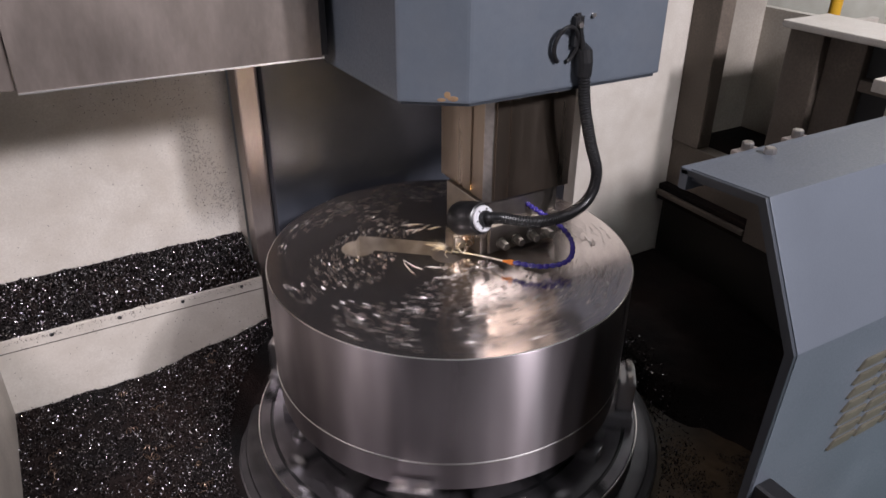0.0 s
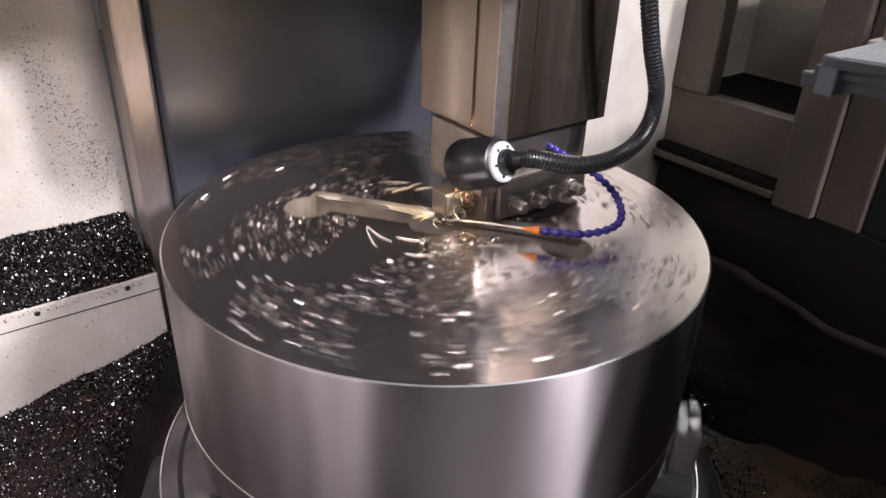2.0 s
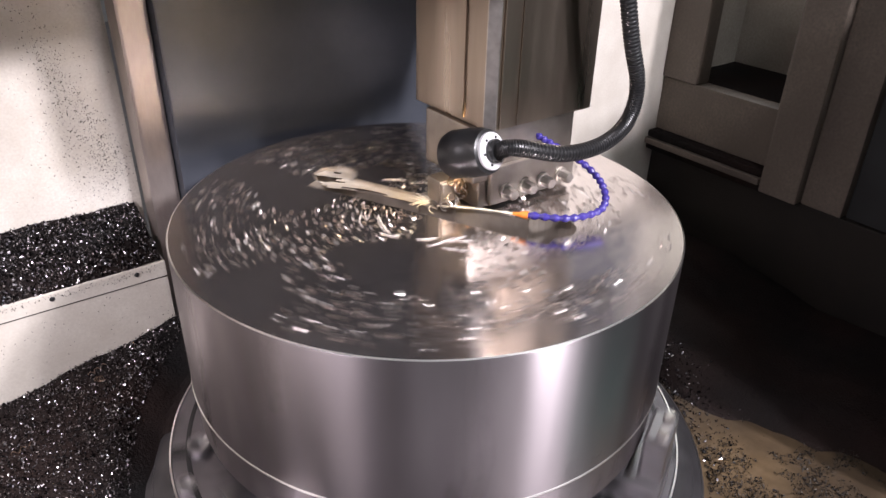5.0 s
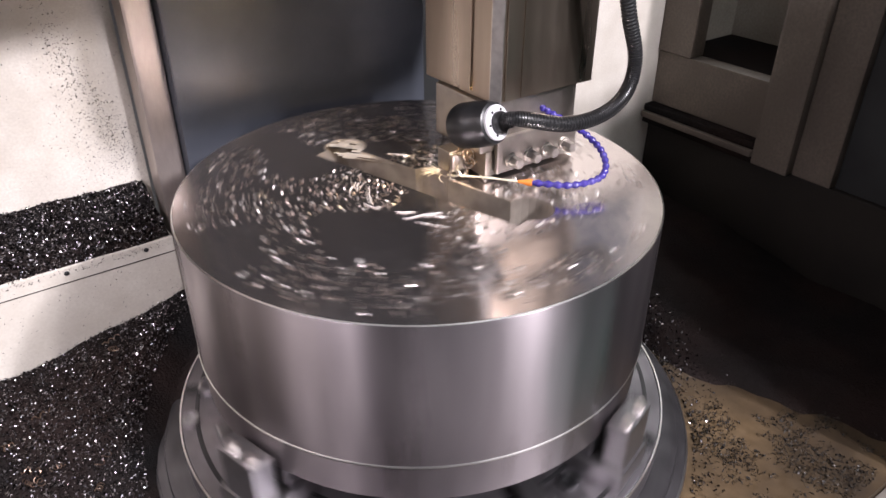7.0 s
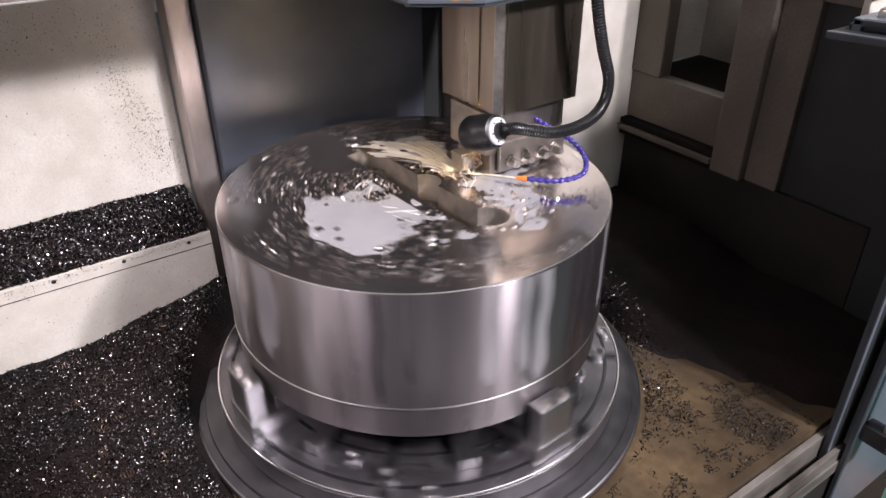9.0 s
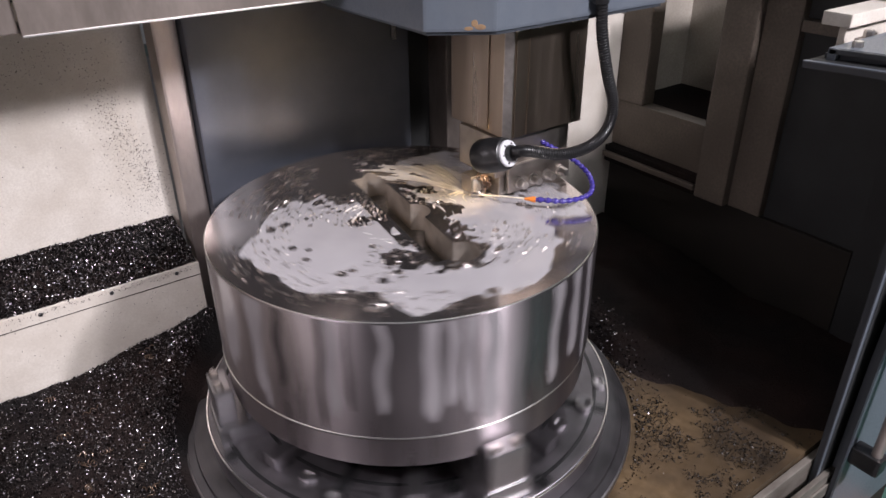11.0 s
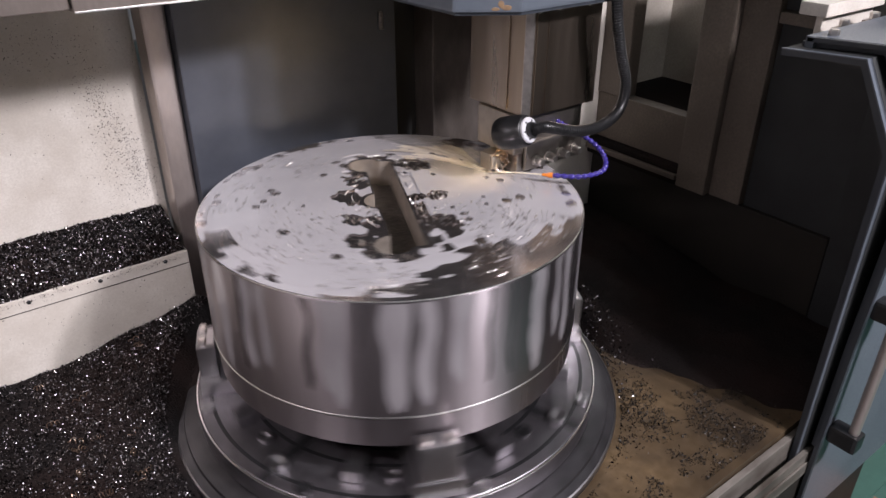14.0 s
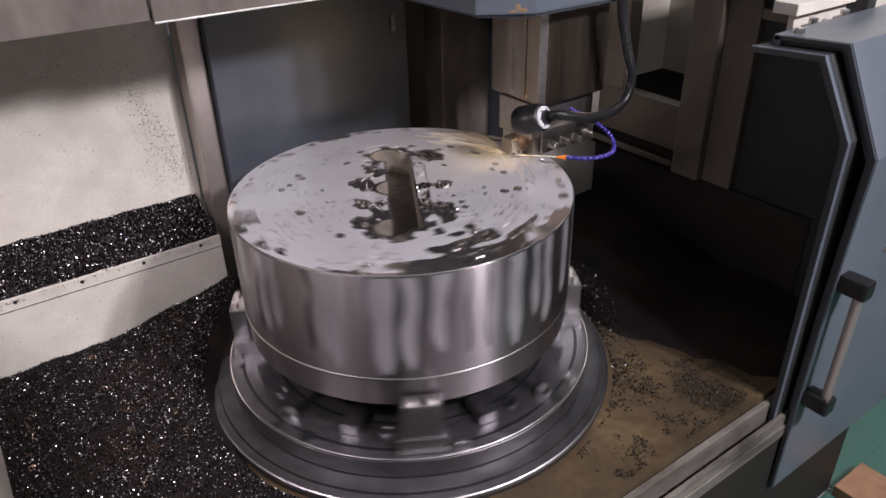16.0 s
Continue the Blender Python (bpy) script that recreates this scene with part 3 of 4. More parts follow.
def workpiece():
    w = empty("steel_workpiece", pose(0, 0, ZT))
    tagged(w, "large turned steel disc with a milled slot in the chuck", "workpiece")
    R, depth = 0.4, 0.062
    part("side", lathe([(R, -0.244), (R, -0.0025), (R - 0.0007, -0.0012)], 192), "turned", w, smooth=True)
    part("rim", lathe([(R - 0.0007, -0.0012), (R - 0.003, 0.0)], 192), "edge", w, "thin bright burr along the rim")
    part("groove", lathe([(R - 0.002, -0.249), (R + 0.0010, -0.2478), (R + 0.0010, -0.2455), (R, -0.244)], 192), "edge", w, "thin bright line round the side")
    part("foot", lathe([(0, -0.322), (R - 0.012, -0.322), (R - 0.004, -0.316), (R - 0.002, -0.249)], 192), "turned", w, smooth=True)
    bm = bmesh.new()
    out = [bm.verts.new(((R - 0.003) * math.cos(2 * math.pi * k / 192), (R - 0.003) * math.sin(2 * math.pi * k / 192), 0)) for k in range(192)]
    hole = [bm.verts.new((x, y, 0)) for x, y in slot_outline()]
    edges = [bm.edges.new((ring[k], ring[(k + 1) % len(ring)])) for ring in (out, hole) for k in range(len(ring))]
    bmesh.ops.triangle_fill(bm, use_beauty=True, edges=edges, normal=(0, 0, 1))
    for f in list(bm.faces):
        c = f.calc_center_median()
        if inside_slot(c.x, c.y, -0.002):
            bm.faces.remove(f)
    part("face", bm, "face", w, "bright faced top wet with coolant")
    bm = bmesh.new()
    hi = [bm.verts.new((x, y, 0)) for x, y in slot_outline()]
    lo = [bm.verts.new((x, y, -depth)) for x, y in slot_outline()]
    n = len(hi)
    for k in range(n):
        bm.faces.new((hi[k], hi[(k + 1) % n], lo[(k + 1) % n], lo[k]))
    part("slot", bm, "slot", w, "deep milled slot with rounded pockets")
    bm = bmesh.new()
    ring = [bm.verts.new((x, y, -depth)) for x, y in slot_outline()]
    bmesh.ops.triangle_fill(bm, use_beauty=True, edges=[bm.edges.new((ring[k], ring[(k + 1) % n])) for k in range(n)], normal=(0, 0, 1))
    part("slot_floor", bm, "slot_floor", w, "wet slot floor, shade of the recess in its colour")
    for k in range(50):
        a, r = rng.uniform(0, 6.283), 0.015 + 0.125 * rng.random() ** 0.8
        arc, drift = rng.uniform(0.02, 0.06) / r, rng.uniform(-0.02, 0.03)
        line = []
        for u in np.linspace(0, 1, 10):
            q, g = r + drift * u, a + min(arc, 2.2) * u
            line.append(Vector((q * math.cos(g) + 0.001 * math.sin(8 * u + k), q * math.sin(g), 0.0012)))
        if any(inside_slot(v.x, v.y, 0.001) for v in line):
            continue
        thick = rng.uniform(0.0004, 0.0011)
        part("coolant_strand", tube(line, [thick * (0.25 + 0.75 * math.sin(math.pi * (j + 0.5) / 10)) for j in range(10)], 6), "foam", w, "pale strand of coolant on the face", True)
    # swarf flung over the face
    spots = []
    while len(spots) < 2200:
        r, a = 0.03 + 0.35 * rng.random() ** 0.75, rng.uniform(0, 6.283)
        x, y = r * math.cos(a), r * math.sin(a)
        if not inside_slot(x, y, 0.004) and noise.noise(Vector((x * 8, y * 8, 9))) > -0.15:
            spots.append((x, y, 0.0012))
    stuff_mesh("swarf", *swarf(spots, 0.0014, 0.0043, rng, 0.75), "fleck", w, "bright swarf lying on the turning face")
    return w


def coolant():
    """A low dome of milky coolant on the face, open over the slot."""
    nr, na = 190, 560
    verts, faces, keep = [], [], []
    holes = []
    for k in range(116):
        g = rng.uniform(0, 6.283)
        if k < 26:  # wide pools along the slot
            x, y, size = rng.uniform(-0.21, 0.21), rng.choice((-1, 1)) * rng.uniform(0.05, 0.10), rng.uniform(0.010, 0.032)
        else:
            r, size = (rng.normal(0.255, 0.012), rng.uniform(0.004, 0.011)) if k < 48 else ((rng.uniform(0.1, 0.22), rng.uniform(0.003, 0.007)) if k < 68 else (rng.uniform(0.365, 0.39), rng.uniform(0.004, 0.011)))
            x, y = r * math.cos(g), r * math.sin(g)
        holes.append((x, y, size))
    holes = np.array(holes)
    for i in range(nr + 1):
        r = 0.015 + 0.3815 * i / nr
        for k in range(na):
            a = 2 * math.pi * k / na
            x, y = r * math.cos(a), r * math.sin(a)
            h = 0.0042 * (1 - (r / 0.4) ** 1.5)
            h += 0.0015 * noise.noise(Vector((x * 7, y * 7, 3))) + 0.0005 * noise.noise(Vector((x * 26, y * 26, 7))) + 0.0022
            if inside_slot(x, y, 0.012) or (inside_slot(x, y, 0.032) and noise.noise(Vector((x * 24, y * 24, 1))) > -0.08):
                h -= 0.0045
            if r > 0.385:
                h -= 0.0004
            off = math.degrees(a) - 205
            dry = math.exp(-(off / 42) ** 2) * min(1, r / 0.28)
            h -= dry * (0.0034 + 0.0022 * noise.noise(Vector((r * 34, a * 2.5, 8))))
            if r > 0.34 and noise.noise(Vector((x * 7, y * 7, 21))) + 0.5 * noise.noise(Vector((x * 30, y * 30, 5))) > 0.42 - 2.0 * (r - 0.36):
                h -= 0.003
            wob = 1 + 0.45 * noise.noise(Vector((x * 70, y * 70, 2)))
            bare = np.any((holes[:, 0] - x) ** 2 + (holes[:, 1] - y) ** 2 < (holes[:, 2] * wob) ** 2)
            verts.append((x, y, h * 0.6))
            keep.append(not bare and not inside_slot(x, y, 0.003))
    for i in range(nr):
        for k in range(na):
            q = (i * na + k, i * na + (k + 1) % na, (i + 1) * na + (k + 1) % na, (i + 1) * na + k)
            if all(keep[v] for v in q):
                faces.append(q)
    me = bpy.data.meshes.new("coolant_film")
    me.from_pydata(verts, [], faces)
    me.materials.append(M["film"])
    me.shade_smooth()
    return new("coolant_film", me)


def drip(angle, width, length):
    """A wavering wet streak lying on the turned side, at its own angle."""
    verts, faces = [], []
    n, seed = 16, rng.uniform(0, 50)
    for j in range(n + 1):
        u = j / n
        mid = 0.012 * noise.noise(Vector((u * 2.2, seed, 0)))
        half = width * (0.38 + 0.26 * noise.noise(Vector((u * 2.4, seed, 5)))) * min(1, 6 * (1 - u) + 0.15) + 0.0012
        for k in range(5):
            a = (mid + half * (k / 2 - 1)) / 0.4
            verts.append((0.4003 * math.cos(a), 0.4003 * math.sin(a), -0.004 - length * u))
    for j in range(n):
        for k in range(4):
            b = j * 5 + k
            faces.append((b, b + 5, b + 6, b + 1))
    me = bpy.data.meshes.new("wet_streak")
    me.from_pydata(verts, [], faces)
    me.materials.append(M["milk" if width > 0.016 else "drip"])
    me.shade_smooth()
    return new("wet_streak", me), angle


the_chuck = chuck()
the_work = workpiece()
the_film = coolant()
the_film.parent = the_work
drips = [drip(k * 6.92 + rng.uniform(-4, 4), rng.uniform(0.008, 0.042), rng.uniform(0.17, 0.238)) for k in range(52)]
for streak, _ in drips:
    streak.parent = the_work
    tagged(streak, "wet streak of coolant running down the side")
tagged(the_film, "milky grey coolant spreading over the steel face")


# ---- slide with ram, tool, lamp and nozzle ----
def slide():
    s = empty("tool_slide", pose(0, 0, ZT))
    tagged(s, "blue-grey slide head with a steel ram, tool holder and work lamp", "tool slide")
    part("housing", prism([(-0.05, -0.15), (0.405, -0.15), (0.405, 0.30), (-0.165, 0.30), (-0.155, -0.075)], 0.38, 1.15, 0.006), "paint", s, "blue-grey painted cast housing")
    part("skirt", prism([(-0.045, -0.145), (0.395, -0.145), (0.395, 0.29), (-0.155, 0.29), (-0.147, -0.073)], 0.374, 0.381, 0.0), "door_in", s)
    for along, low, wide, tall in ((0.22, 0.384, 0.020, 0.010), (0.30, 0.389, 0.012, 0.013), (0.38, 0.383, 0.016, 0.007)):
        blot = lathe([(0, 0), (0.5, 0), (0.42, 0.0004), (0, 0.0006)], 11, None, pose(-0.05 - 0.105 * along, -0.15 + 0.075 * along, low + tall / 2, 90, 0, -35.5) @ Matrix.Diagonal((wide, tall, 1, 1)))
        part("rust_smear", blot, "rust", s, "patch of rust at the lower edge")
    for x in (0.02, 0.075, 0.16, 0.3):
        part("screw", lathe([(0, 0), (0.006, 0), (0.006, -0.005), (0, -0.006)], 10, None, pose(x, -0.13, 0.374)), "bolt", s)
    # ram
    part("ram", prism([(0.046, -0.088), (0.246, -0.088), (0.246, 0.10), (0.034, 0.10), (0.034, -0.076)], 0.142, 0.95, 0.002), "ram", s, "ground steel ram with oil stains")
    part("ram_corner", prism([(0.0335, -0.0765), (0.0455, -0.0888), (0.0475, -0.0888), (0.0335, -0.0745)], 0.1415, 0.95, 0.0), "bolt", s, "bright chamfered corner")
    part("guide_strip", box(0.052, 0.078, -0.0915, -0.0882, 0.144, 0.95, 0.001), "ram", s)
    part("guide_strip", box(0.086, 0.226, -0.0905, -0.0882, 0.144, 0.95, 0.001), "ram", s)
    part("guide_strip", box(0.0305, 0.0338, -0.03, 0.09, 0.15, 0.95, 0.001), "ram", s)
    part("back_strip", box(0.247, 0.258, -0.06, 0.09, 0.165, 0.95, 0.002), "rubber", s)
    # tool holder
    holder = part("tool_holder", box(0.026, 0.235, -0.066, 0.06, 0.052, 0.1415, 0.004), "holder", s, "oily steel tool holder block")
    part("clamp_bar", box(0.055, 0.235, -0.076, -0.0665, 0.012, 0.075, 0.003), "holder", holder)
    part("lower_jaw", box(0.04, 0.24, -0.064, 0.03, 0.006, 0.0515, 0.003), "holder", holder)
    for x in (0.085, 0.125, 0.165, 0.205):
        part("clamp_bolt", hexagon(0.0095, 0.024, pose(x, -0.076, 0.032, 90)), "bolt", holder)
        part("washer", lathe([(0, 0), (0.0125, 0), (0.0125, 0.004), (0, 0.004)], 16, None, pose(x, -0.0762, 0.032, 90)), "bolt", holder)
    bar = part("tool_bar", box(-0.004, 0.07, -0.022, 0.012, 0.010, 0.048, 0.003), "holder", s, "square turning tool bar")
    part("insert", prism([(-0.008, -0.002), (0.008, -0.010), (0.018, 0.002), (0.004, 0.010)], 0.0015, 0.010, 0.0), "bolt", bar, "small cutting insert")
    part("chip_breaker", box(-0.003, 0.02, -0.03, -0.0225, 0.014, 0.045, 0.003), "bolt", bar)
    for k in range(16):
        c = Vector((rng.uniform(0.0, 0.035), rng.uniform(-0.040, -0.024), rng.uniform(0.012, 0.055)))
        q = Euler((rng.uniform(0, 3), rng.uniform(0, 3), rng.uniform(0, 6))).to_matrix()
        r, turns = rng.uniform(0.005, 0.012), rng.uniform(0.7, 2.2)
        part("caught_chip", tube([c + q @ Vector((r * math.cos(6.283 * turns * u), r * math.sin(6.283 * turns * u), 0.012 * (u - 0.5))) for u in np.linspace(0, 1, 22)], 0.0009, 5), "curl" if k % 3 else "fleck", s, "curl of swarf caught on the tool", True)
    # work lamp on a ribbed hose
    at, way = Vector((-0.006, -0.142, 0.140)), Vector((-0.20, 0.92, -0.33)).normalized()
    m = Matrix.Translation(at) @ way.to_track_quat("Z", "Y").to_matrix().to_4x4()
    lamp = part("work_lamp", lathe([(0, 0.0), (0.024, 0.0), (0.031, 0.003), (0.034, 0.012), (0.0345, 0.03), (0.0352, 0.031), (0.0352, 0.066), (0.032, 0.074), (0.028, 0.074), (0.027, 0.066), (0, 0.066)], 40, None, m), "rubber", s, "black round work lamp", True)
    part("collar", lathe([(0.012, -0.005), (0.0245, -0.005), (0.0265, -0.003), (0.0265, 0.002), (0.012, 0.002)], 32, None, m), "ring", lamp, "white collar with small screws")
    for k in range(6):
        part("screw", lathe([(0, 0), (0.0018, 0), (0.0018, -0.0015), (0, -0.0015)], 8, None, m @ pose(0.02 * math.cos(k * 1.047), 0.02 * math.sin(k * 1.047), -0.005)), "rubber", lamp)
    part("gland", lathe([(0.0, -0.014), (0.0145, -0.014), (0.0165, -0.011), (0.0165, -0.0051), (0.0, -0.0051)], 24, None, m), "rubber", lamp)
    part("lens", lathe([(0, 0.0662), (0.0265, 0.0662), (0.0265, 0.0675), (0, 0.0675)], 32, None, m), "lens", lamp, "glowing lamp lens")
    start = at - way * 0.012
    pts = spline([start, start - way * 0.022 + Vector((0.012, 0, 0)), (0.09, -0.190, 0.131), (0.17, -0.188, 0.128), (0.226, -0.182, 0.15), (0.245, -0.176, 0.20), (0.224, -0.170, 0.27), (0.203, -0.166, 0.35), (0.195, -0.163, 0.43)], 460)
    part("ribbed_hose", tube(pts, [0.0108 + 0.0014 * (1 if k % 4 < 2 else 0) for k in range(len(pts))], 14), "rubber", s, "black ribbed flexible hose", True)
    part("hose_socket", tube([Vector((0.195, -0.163, 0.405)), Vector((0.194, -0.163, 0.43)), Vector((0.193, -0.16, 0.448)), Vector((0.193, -0.152, 0.452))], [0.016, 0.017, 0.017, 0.015], 16), "rubber", s)
    part("hose_clip", box(0.166, 0.186, -0.163, -0.150, 0.46, 0.515, 0.003), "rubber", s)
    part("clip_screw", hexagon(0.006, 0.006, pose(0.176, -0.163, 0.50, 90)), "bolt", s)
    ring = [Vector((0.15 + 0.026 * math.cos(a), -0.16 - 0.006 * math.sin(a), 0.465 + 0.034 * math.sin(a))) for a in np.linspace(-1.2, 4.2, 40)]
    part("cable", tube(ring, 0.0042, 10), "rubber", s, "loop of black cable", True)
    part("cable", tube(spline([(0.176, -0.156, 0.52), (0.178, -0.162, 0.495), (0.185, -0.166, 0.46), (0.193, -0.164, 0.43)], 20), 0.005, 10), "rubber", s, "", True)
    part("pin", lathe([(0, 0), (0.004, 0), (0.004, 0.006), (0, 0.006)], 10, None, pose(0.215, -0.15, 0.512, 90)), "bolt", s)
    # segmented coolant hose
    pts = spline([(0.15, -0.05, 0.112), (0.165, -0.085, 0.098), (0.198, -0.125, 0.072), (0.203, -0.17, 0.048), (0.17, -0.205, 0.03), (0.115, -0.195, 0.024), (0.07, -0.148, 0.022)], 26 * 6)
    part("jointed_hose", tube(pts, [(0.0042, 0.0056, 0.0062, 0.0062, 0.0052, 0.004)[k % 6] for k in range(len(pts))], 10), "blue", s, "blue jointed plastic coolant hose", True)
    a = pts[-1]
    b = a.lerp(Vector((0.047, -0.118, 0.0205)), 0.62)
    part("nozzle", tube([a, a.lerp(b, 0.3), a.lerp(b, 0.6), b], [0.0062, 0.006, 0.0038, 0.0026], 12), "orange", s, "orange coolant nozzle", True)
    tip = Vector((0.0, -0.012, 0.002))
    part("coolant_jet", tube([b.lerp(tip, k / 12) + Vector((0, 0, 0.002 * math.sin(k * 0.26))) for k in range(13)], [0.0017 + 0.0004 * math.sin(k * 1.7) for k in range(13)], 8), "water", s, "thin straight jet of coolant", True)
    for k in range(20):
        a, rise, span = rng.normal(1.8, 0.6), abs(rng.normal(0.2, 0.2)), rng.uniform(0.015, 0.055)
        way = Vector((math.cos(a) * math.cos(rise), math.sin(a) * math.cos(rise), math.sin(rise)))
        line = [Vector((0, -0.006, 0.003)) + way * span * u + Vector((0, 0, -0.02 * u * u * span)) for u in (0.25, 0.45, 0.65, 0.85, 1.0)]
        part("chip_spray", tube(line, [0.00015, 0.00035, 0.0004, 0.0003, 0.00015], 4), "foam", s, "fine pale spray of chips and coolant")
    for k in range(6):
        a, span = rng.normal(2.0, 0.8), rng.uniform(0.02, 0.05)
        line = [Vector((span * u * math.cos(a + u), -0.004 + span * u * math.sin(a + u), 0.002)) for u in np.linspace(0.1, 1, 8)]
        part("coolant_splash", tube(line, [0.0009 * (0.3 + 0.7 * math.sin(math.pi * (j + 0.5) / 8)) for j in range(8)], 6), "water", s, "thin strand of splashing coolant", True)
    return s


def coolant_fan(s):
    """Creamy sheet of coolant dragged from the tool along the turning face, torn at its outer edge."""
    verts, faces, keep = [], [], []
    nu, nk = 46, 60
    for k in range(nk + 1):
        v = k / nk
        lead = 1.22 + 0.75 * v
        reach = (0.14 + 0.11 * math.sin(math.pi * (0.1 + 0.7 * v))) * (1 + 0.35 * noise.noise(Vector((v * 7, 3, 0))) + 0.16 * noise.noise(Vector((v * 24, 5, 0))))
        for j in range(nu + 1):
            u = j / nu
            g = lead + 0.3 * u * u
            x, y = 0.002 + 0.28 * u * math.cos(g), -0.008 + 0.28 * u * math.sin(g)
            ripple = 0.0016 * noise.noise(Vector((v * 16, u * 2.5, 9))) + 0.0008 * noise.noise(Vector((x * 90, y * 90, 4)))
            verts.append((x, y, 0.0022 + ripple + 0.0012 * math.sin(math.pi * v)))
            tear = noise.noise(Vector((v * 9, u * 3.2, 12))) + 0.3 * noise.noise(Vector((x * 110, y * 110, 2)))
            keep.append(0.28 * u < reach and tear < 0.85 - 0.45 * u)
    for k in range(nk):
        for j in range(nu):
            q = (k * (nu + 1) + j, k * (nu + 1) + j + 1, (k + 1) * (nu + 1) + j + 1, (k + 1) * (nu + 1) + j)
            if all(keep[v] for v in q):
                faces.append(q)
    me = bpy.data.meshes.new("coolant_fan")
    me.from_pydata(verts, [], faces)
    me.materials.append(M["cream"])
    me.shade_smooth()
    ob = new("coolant_fan", me)
    ob.parent = s
    return tagged(ob, "creamy sheet of coolant dragged off by the face")


def slide_cover():
    c = empty("slide_cover", pose(0, 0, ZT))
    tagged(c, "brushed metal telescopic cover beside the slide head", "machine cover")
    part("sheet", box(-0.745, -0.19, 0.19, 0.20, 0.405, 1.15, 0.002), "cover", c)
    part("hem", box(-0.745, -0.19, 0.1875, 0.1895, 0.405, 0.4085, 0.0008), "edge", c, "worn bright hem along the lower edge")
    part("lower_fold", box(-0.745, -0.19, 0.2005, 0.30, 0.405, 0.412, 0.001), "cover", c)
    part("end_strip", box(-0.195, -0.182, 0.186, 0.30, 0.412, 1.15, 0.002), "rubber", c)
    part("second_sheet", box(-1.5, -0.747, 0.202, 0.212, 0.41, 1.15, 0.002), "cover", c)
    return c


the_slide = slide()
the_fan = coolant_fan(the_slide)
the_cover = slide_cover()
def column_spring():
    line = [Vector((0.0055 * math.cos(k * 0.7), 0.0055 * math.sin(k * 0.7), -0.045 * k / 108)) for k in range(109)]
    ob = part("coil_spring", tube(line, 0.0013, 6), "bolt", None, "", True)
    ob.matrix_world = pose(0.30, 0.4925, Z(0.275))
    return tagged(ob, "small steel coil spring hanging on the dark column", "spring")


column_spring()
beam = struct("cross_beam", box(-1.88, 1.0, 0.315, 0.349, Z(0.44), Z(1.15), 0.004), "column", "dark painted cross beam above the table")


# ---- sliding doors ----
def profile(pts, t):
    """A bent sheet of thickness t along a line of (y, z) points, as one outline."""
    inner = []
    for k, (y, z) in enumerate(pts):
        a = Vector(pts[max(k - 1, 0)])
        b = Vector(pts[min(k + 1, len(pts) - 1)])
        d = (b - a).normalized()
        inner.append((y - d.y * t, z + d.x * t))
    return list(pts) + inner[::-1]


def outer_door():
    d = empty("sliding_door", pose(0.15, 0, ZT))
    tagged(d, "grey painted steel sliding door with louvres and a bar handle", "door")
    line = [(-0.47, 0.335), (-0.63, 0.345), (-0.735, 0.135), (-0.722, -0.25), (-0.715, -0.80)]
    short = line[:4] + [(-0.718, -0.53)]
    part("panel", along_x(profile(line, 0.012), 0.007, 0.9, 0.002), "door", d)
    part("edge_strip", along_x(profile([(y + 0.001, z - 0.001) for y, z in line], 0.010), 0.0, 0.0068, 0.0015), "door_in", d, "dark leading edge")
    part("edge_frame", along_x(profile([(y + 0.0125, z - 0.0125) for y, z in short], 0.010), 0.012, 0.05, 0.001), "door_in", d)
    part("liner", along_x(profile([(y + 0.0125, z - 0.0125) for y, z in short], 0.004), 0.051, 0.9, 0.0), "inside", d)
    part("rear_lip", box(0.0, 0.9, -0.485, -0.468, 0.30, 0.336, 0.002), "door", d)
    for x in (0.17, 0.30, 0.62):
        part("roller_bolt", hexagon(0.010, 0.016, pose(x, -0.455, 0.328)), "bolt", d)
        part("bracket", box(x - 0.022, x + 0.03, -0.469, -0.44, 0.318, 0.328, 0.002), "stain_less", d)
    for r in range(7):
        for c in range(5):
            y = -0.735 + 0.0338 * (0.091 + r * 0.03)
            slat = box(0.20 + c * 0.075, 0.262 + c * 0.075, y - 0.0045, y + 0.0025, 0.035 - r * 0.03, 0.053 - r * 0.03, 0.003)
            for v in slat.verts:
                v.co.x += (v.co.z - 0.044 + r * 0.03) * 0.9
            part("louvre", slat, "louvre", d)
    part("bar", tube([Vector((0.030, -0.768, -0.16)), Vector((0.030, -0.764, -0.49))], 0.011, 16), "stain_less", d, "pale bar of the handle", True)
    for z, back in ((-0.16, -0.7235), (-0.49, -0.7185)):
        part("handle_bracket", box(0.011, 0.051, back - 0.064, back, z - 0.022, z + 0.022, 0.008), "rubber", d, "black handle bracket")
    return d


def inner_door():
    d = empty("inner_door", pose(0.45, 0, ZT))
    tagged(d, "dark inner sliding door panel behind the grey one", "door")
    line = [(-0.443, 0.312), (-0.603, 0.322), (-0.690, 0.165), (-0.6875, -0.588)]
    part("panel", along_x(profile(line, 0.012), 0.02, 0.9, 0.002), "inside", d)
    part("edge_frame", along_x(profile(line, 0.013), 0.0, 0.019, 0.002), "door_in", d, "dark leading edge")
    part("edge_bead", along_x(profile([(y - 0.0012, z + 0.0012) for y, z in line[:3] + [(-0.6885, -0.55)]], 0.0025), -0.002, 0.008, 0.0005), "door", d, "worn pale bead along the edge")
    part("roller_bolt", hexagon(0.010, 0.022, pose(0.075, -0.50, 0.326)), "bolt", d)
    part("roller_nut", lathe([(0, 0), (0.014, 0), (0.014, 0.008), (0, 0.008)], 14, None, pose(0.075, -0.50, 0.324)), "bolt", d)
    return d


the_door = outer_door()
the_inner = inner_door()


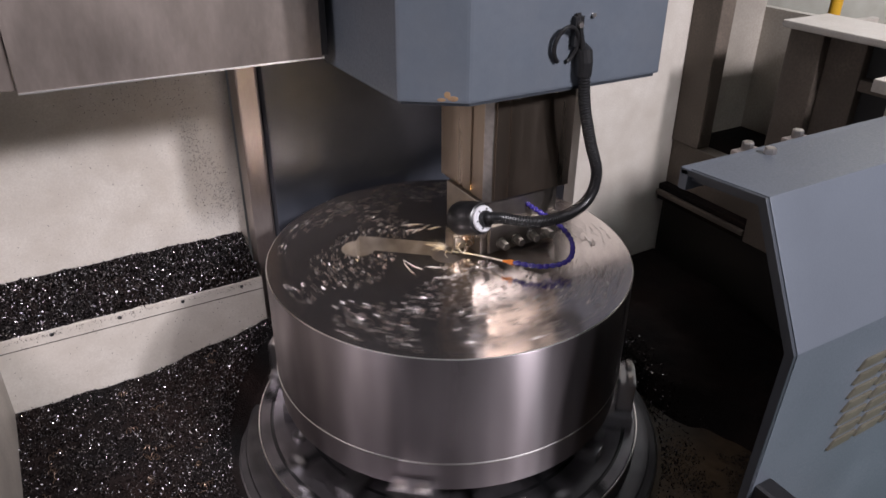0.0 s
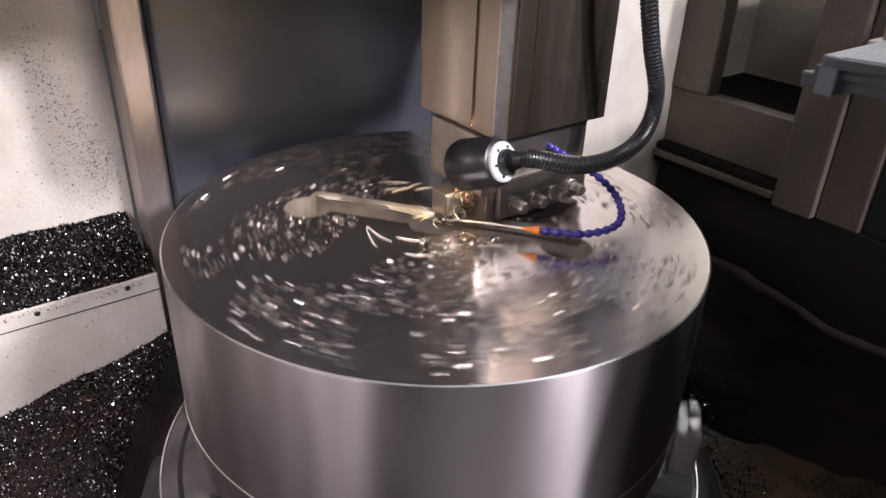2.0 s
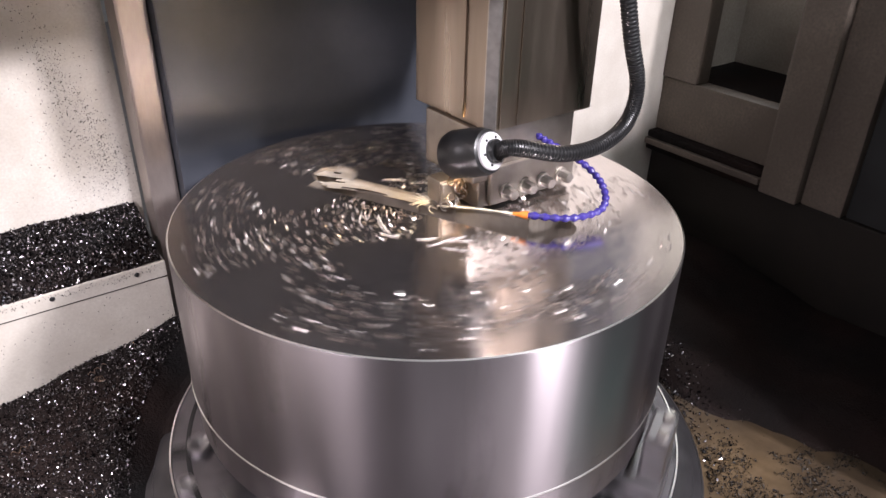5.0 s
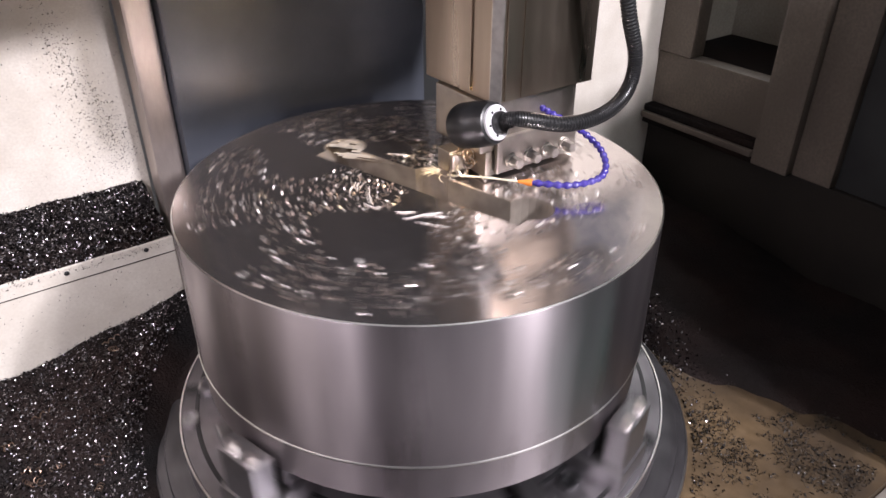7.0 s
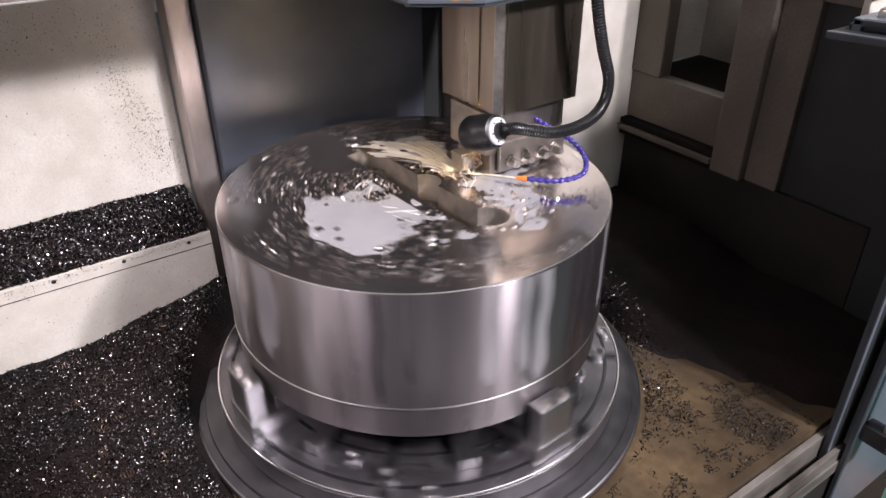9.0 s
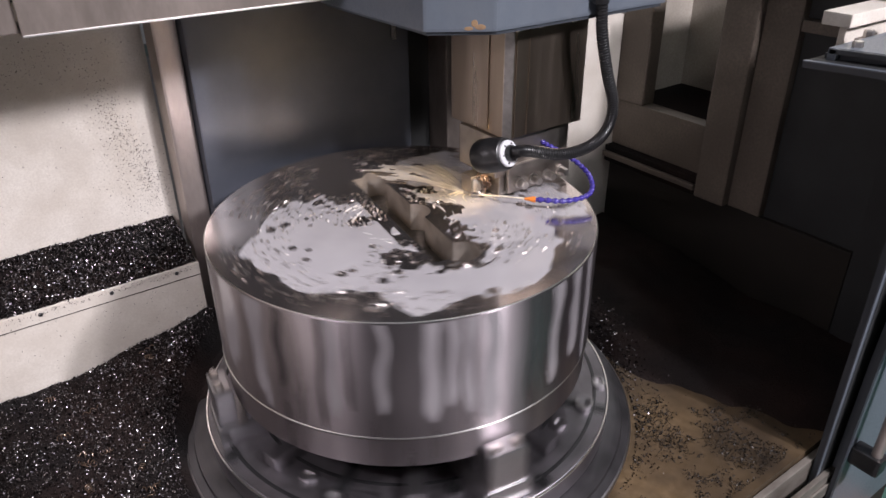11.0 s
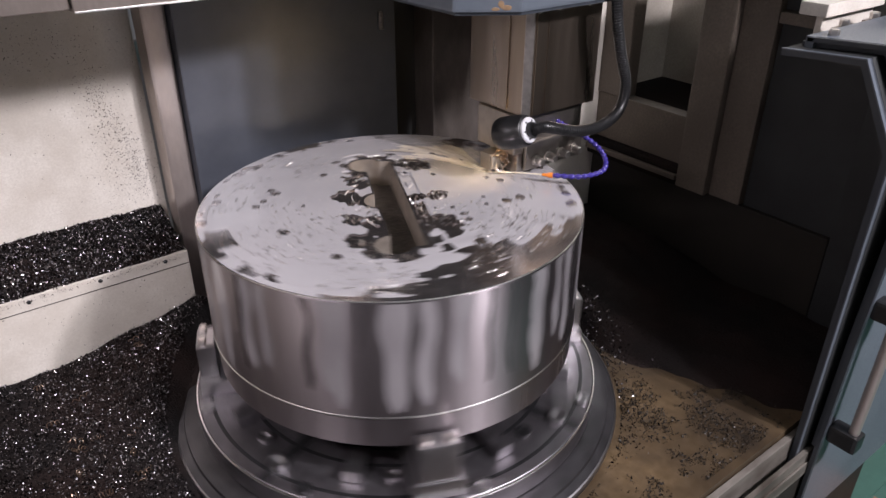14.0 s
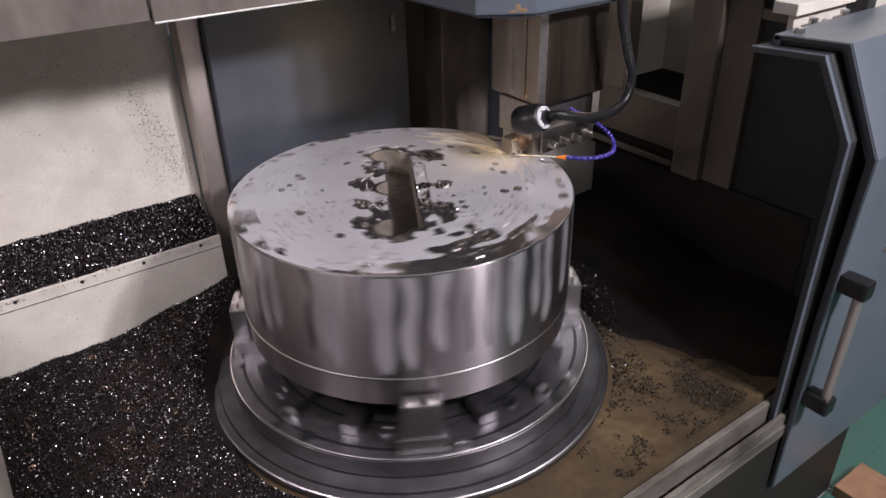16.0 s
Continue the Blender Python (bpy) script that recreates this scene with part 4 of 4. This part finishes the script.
def top_beam():
    b = empty("door_top_beam", pose(0, 0, ZT))
    tagged(b, "pale painted steel beam over the door track", kind="structure")
    part("beam", box(0.79, 1.9, -0.43, -0.37, 0.345, 0.372, 0.003), "white", b)
    part("web", box(0.82, 1.9, -0.41, -0.395, 0.29, 0.344, 0.002), "white", b)
    return b


top_beam()
pole = part("yellow_post", tube([Vector((0, 0, 0)), Vector((0, 0, 1.75))], 0.022, 20), "yellow", None, "", True)
pole.matrix_world = pose(2.0, 0.54, 0)
tagged(pole, "yellow painted guard post beyond the machine", "post")


timber = part("timber", box(1.06, 1.22, -0.93, -0.72, 0.004, 0.045, 0.003), "wood", None)
tagged(timber, "brown oiled timber board on the workshop floor", "board")


# ---- what moves ----
TURN = [(0, -2739), (2.5, -2306), (3.5, -2126.5), (7, -1512.7), (9, -1166.5), (12.5, -557.5), (14.5, -206), (15.5, -29), (16, 60.5)]
FEED = [(0, 0.0), (3.5, 0.003), (5.8, 0.022), (7, 0.05), (9, 0.105), (12.5, 0.21), (14.5, 0.268), (16, 0.315)]
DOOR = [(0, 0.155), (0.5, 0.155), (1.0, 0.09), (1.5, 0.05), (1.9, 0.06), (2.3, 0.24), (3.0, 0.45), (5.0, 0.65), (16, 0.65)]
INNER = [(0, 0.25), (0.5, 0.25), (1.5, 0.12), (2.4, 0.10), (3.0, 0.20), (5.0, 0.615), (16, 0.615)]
LEVEL = [(0, -0.0060), (6.9, -0.0060), (7.3, -0.0040), (8.0, -0.0027), (9, -0.0026), (11.5, -0.0015), (13, -0.0007), (16, -0.0003)]


def motions():
    steps = [k * 0.2 for k in range(81)]
    turn = [(t, float(np.interp(t, [a for a, _ in TURN], [b for _, b in TURN]))) for t in steps]
    walk(the_work, [(t, pose(0, 0, ZT, 0, 0, a)) for t, a in turn])
    walk(the_chuck, [(t, pose(0, 0, ZT, 0, 0, a)) for t, a in turn])
    walk(the_film, [(t, pose(0, 0, h)) for t, h in LEVEL])
    for k, (streak, angle) in enumerate(drips):
        begin, ux, uy = 7.3 + (k * 7 % 13) * 0.16, math.cos(radians(angle)), math.sin(radians(angle))
        walk(streak, [(t, pose(d * ux, d * uy, 0, 0, 0, angle)) for t, d in ((0, -0.006), (begin, -0.006), (begin + 0.6, 0.0), (16, 0.0))])
    walk(the_slide, [(t, pose(x, 0, ZT)) for t, x in FEED])
    walk(the_fan, [(t, pose(0, 0, h)) for t, h in ((0, -0.009), (6.8, -0.009), (7.4, 0.0), (16, 0.0))])
    walk(the_cover, [(t, pose(x, 0, ZT)) for t, x in FEED])
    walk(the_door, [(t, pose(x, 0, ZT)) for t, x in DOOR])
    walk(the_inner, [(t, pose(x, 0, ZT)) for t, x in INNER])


motions()
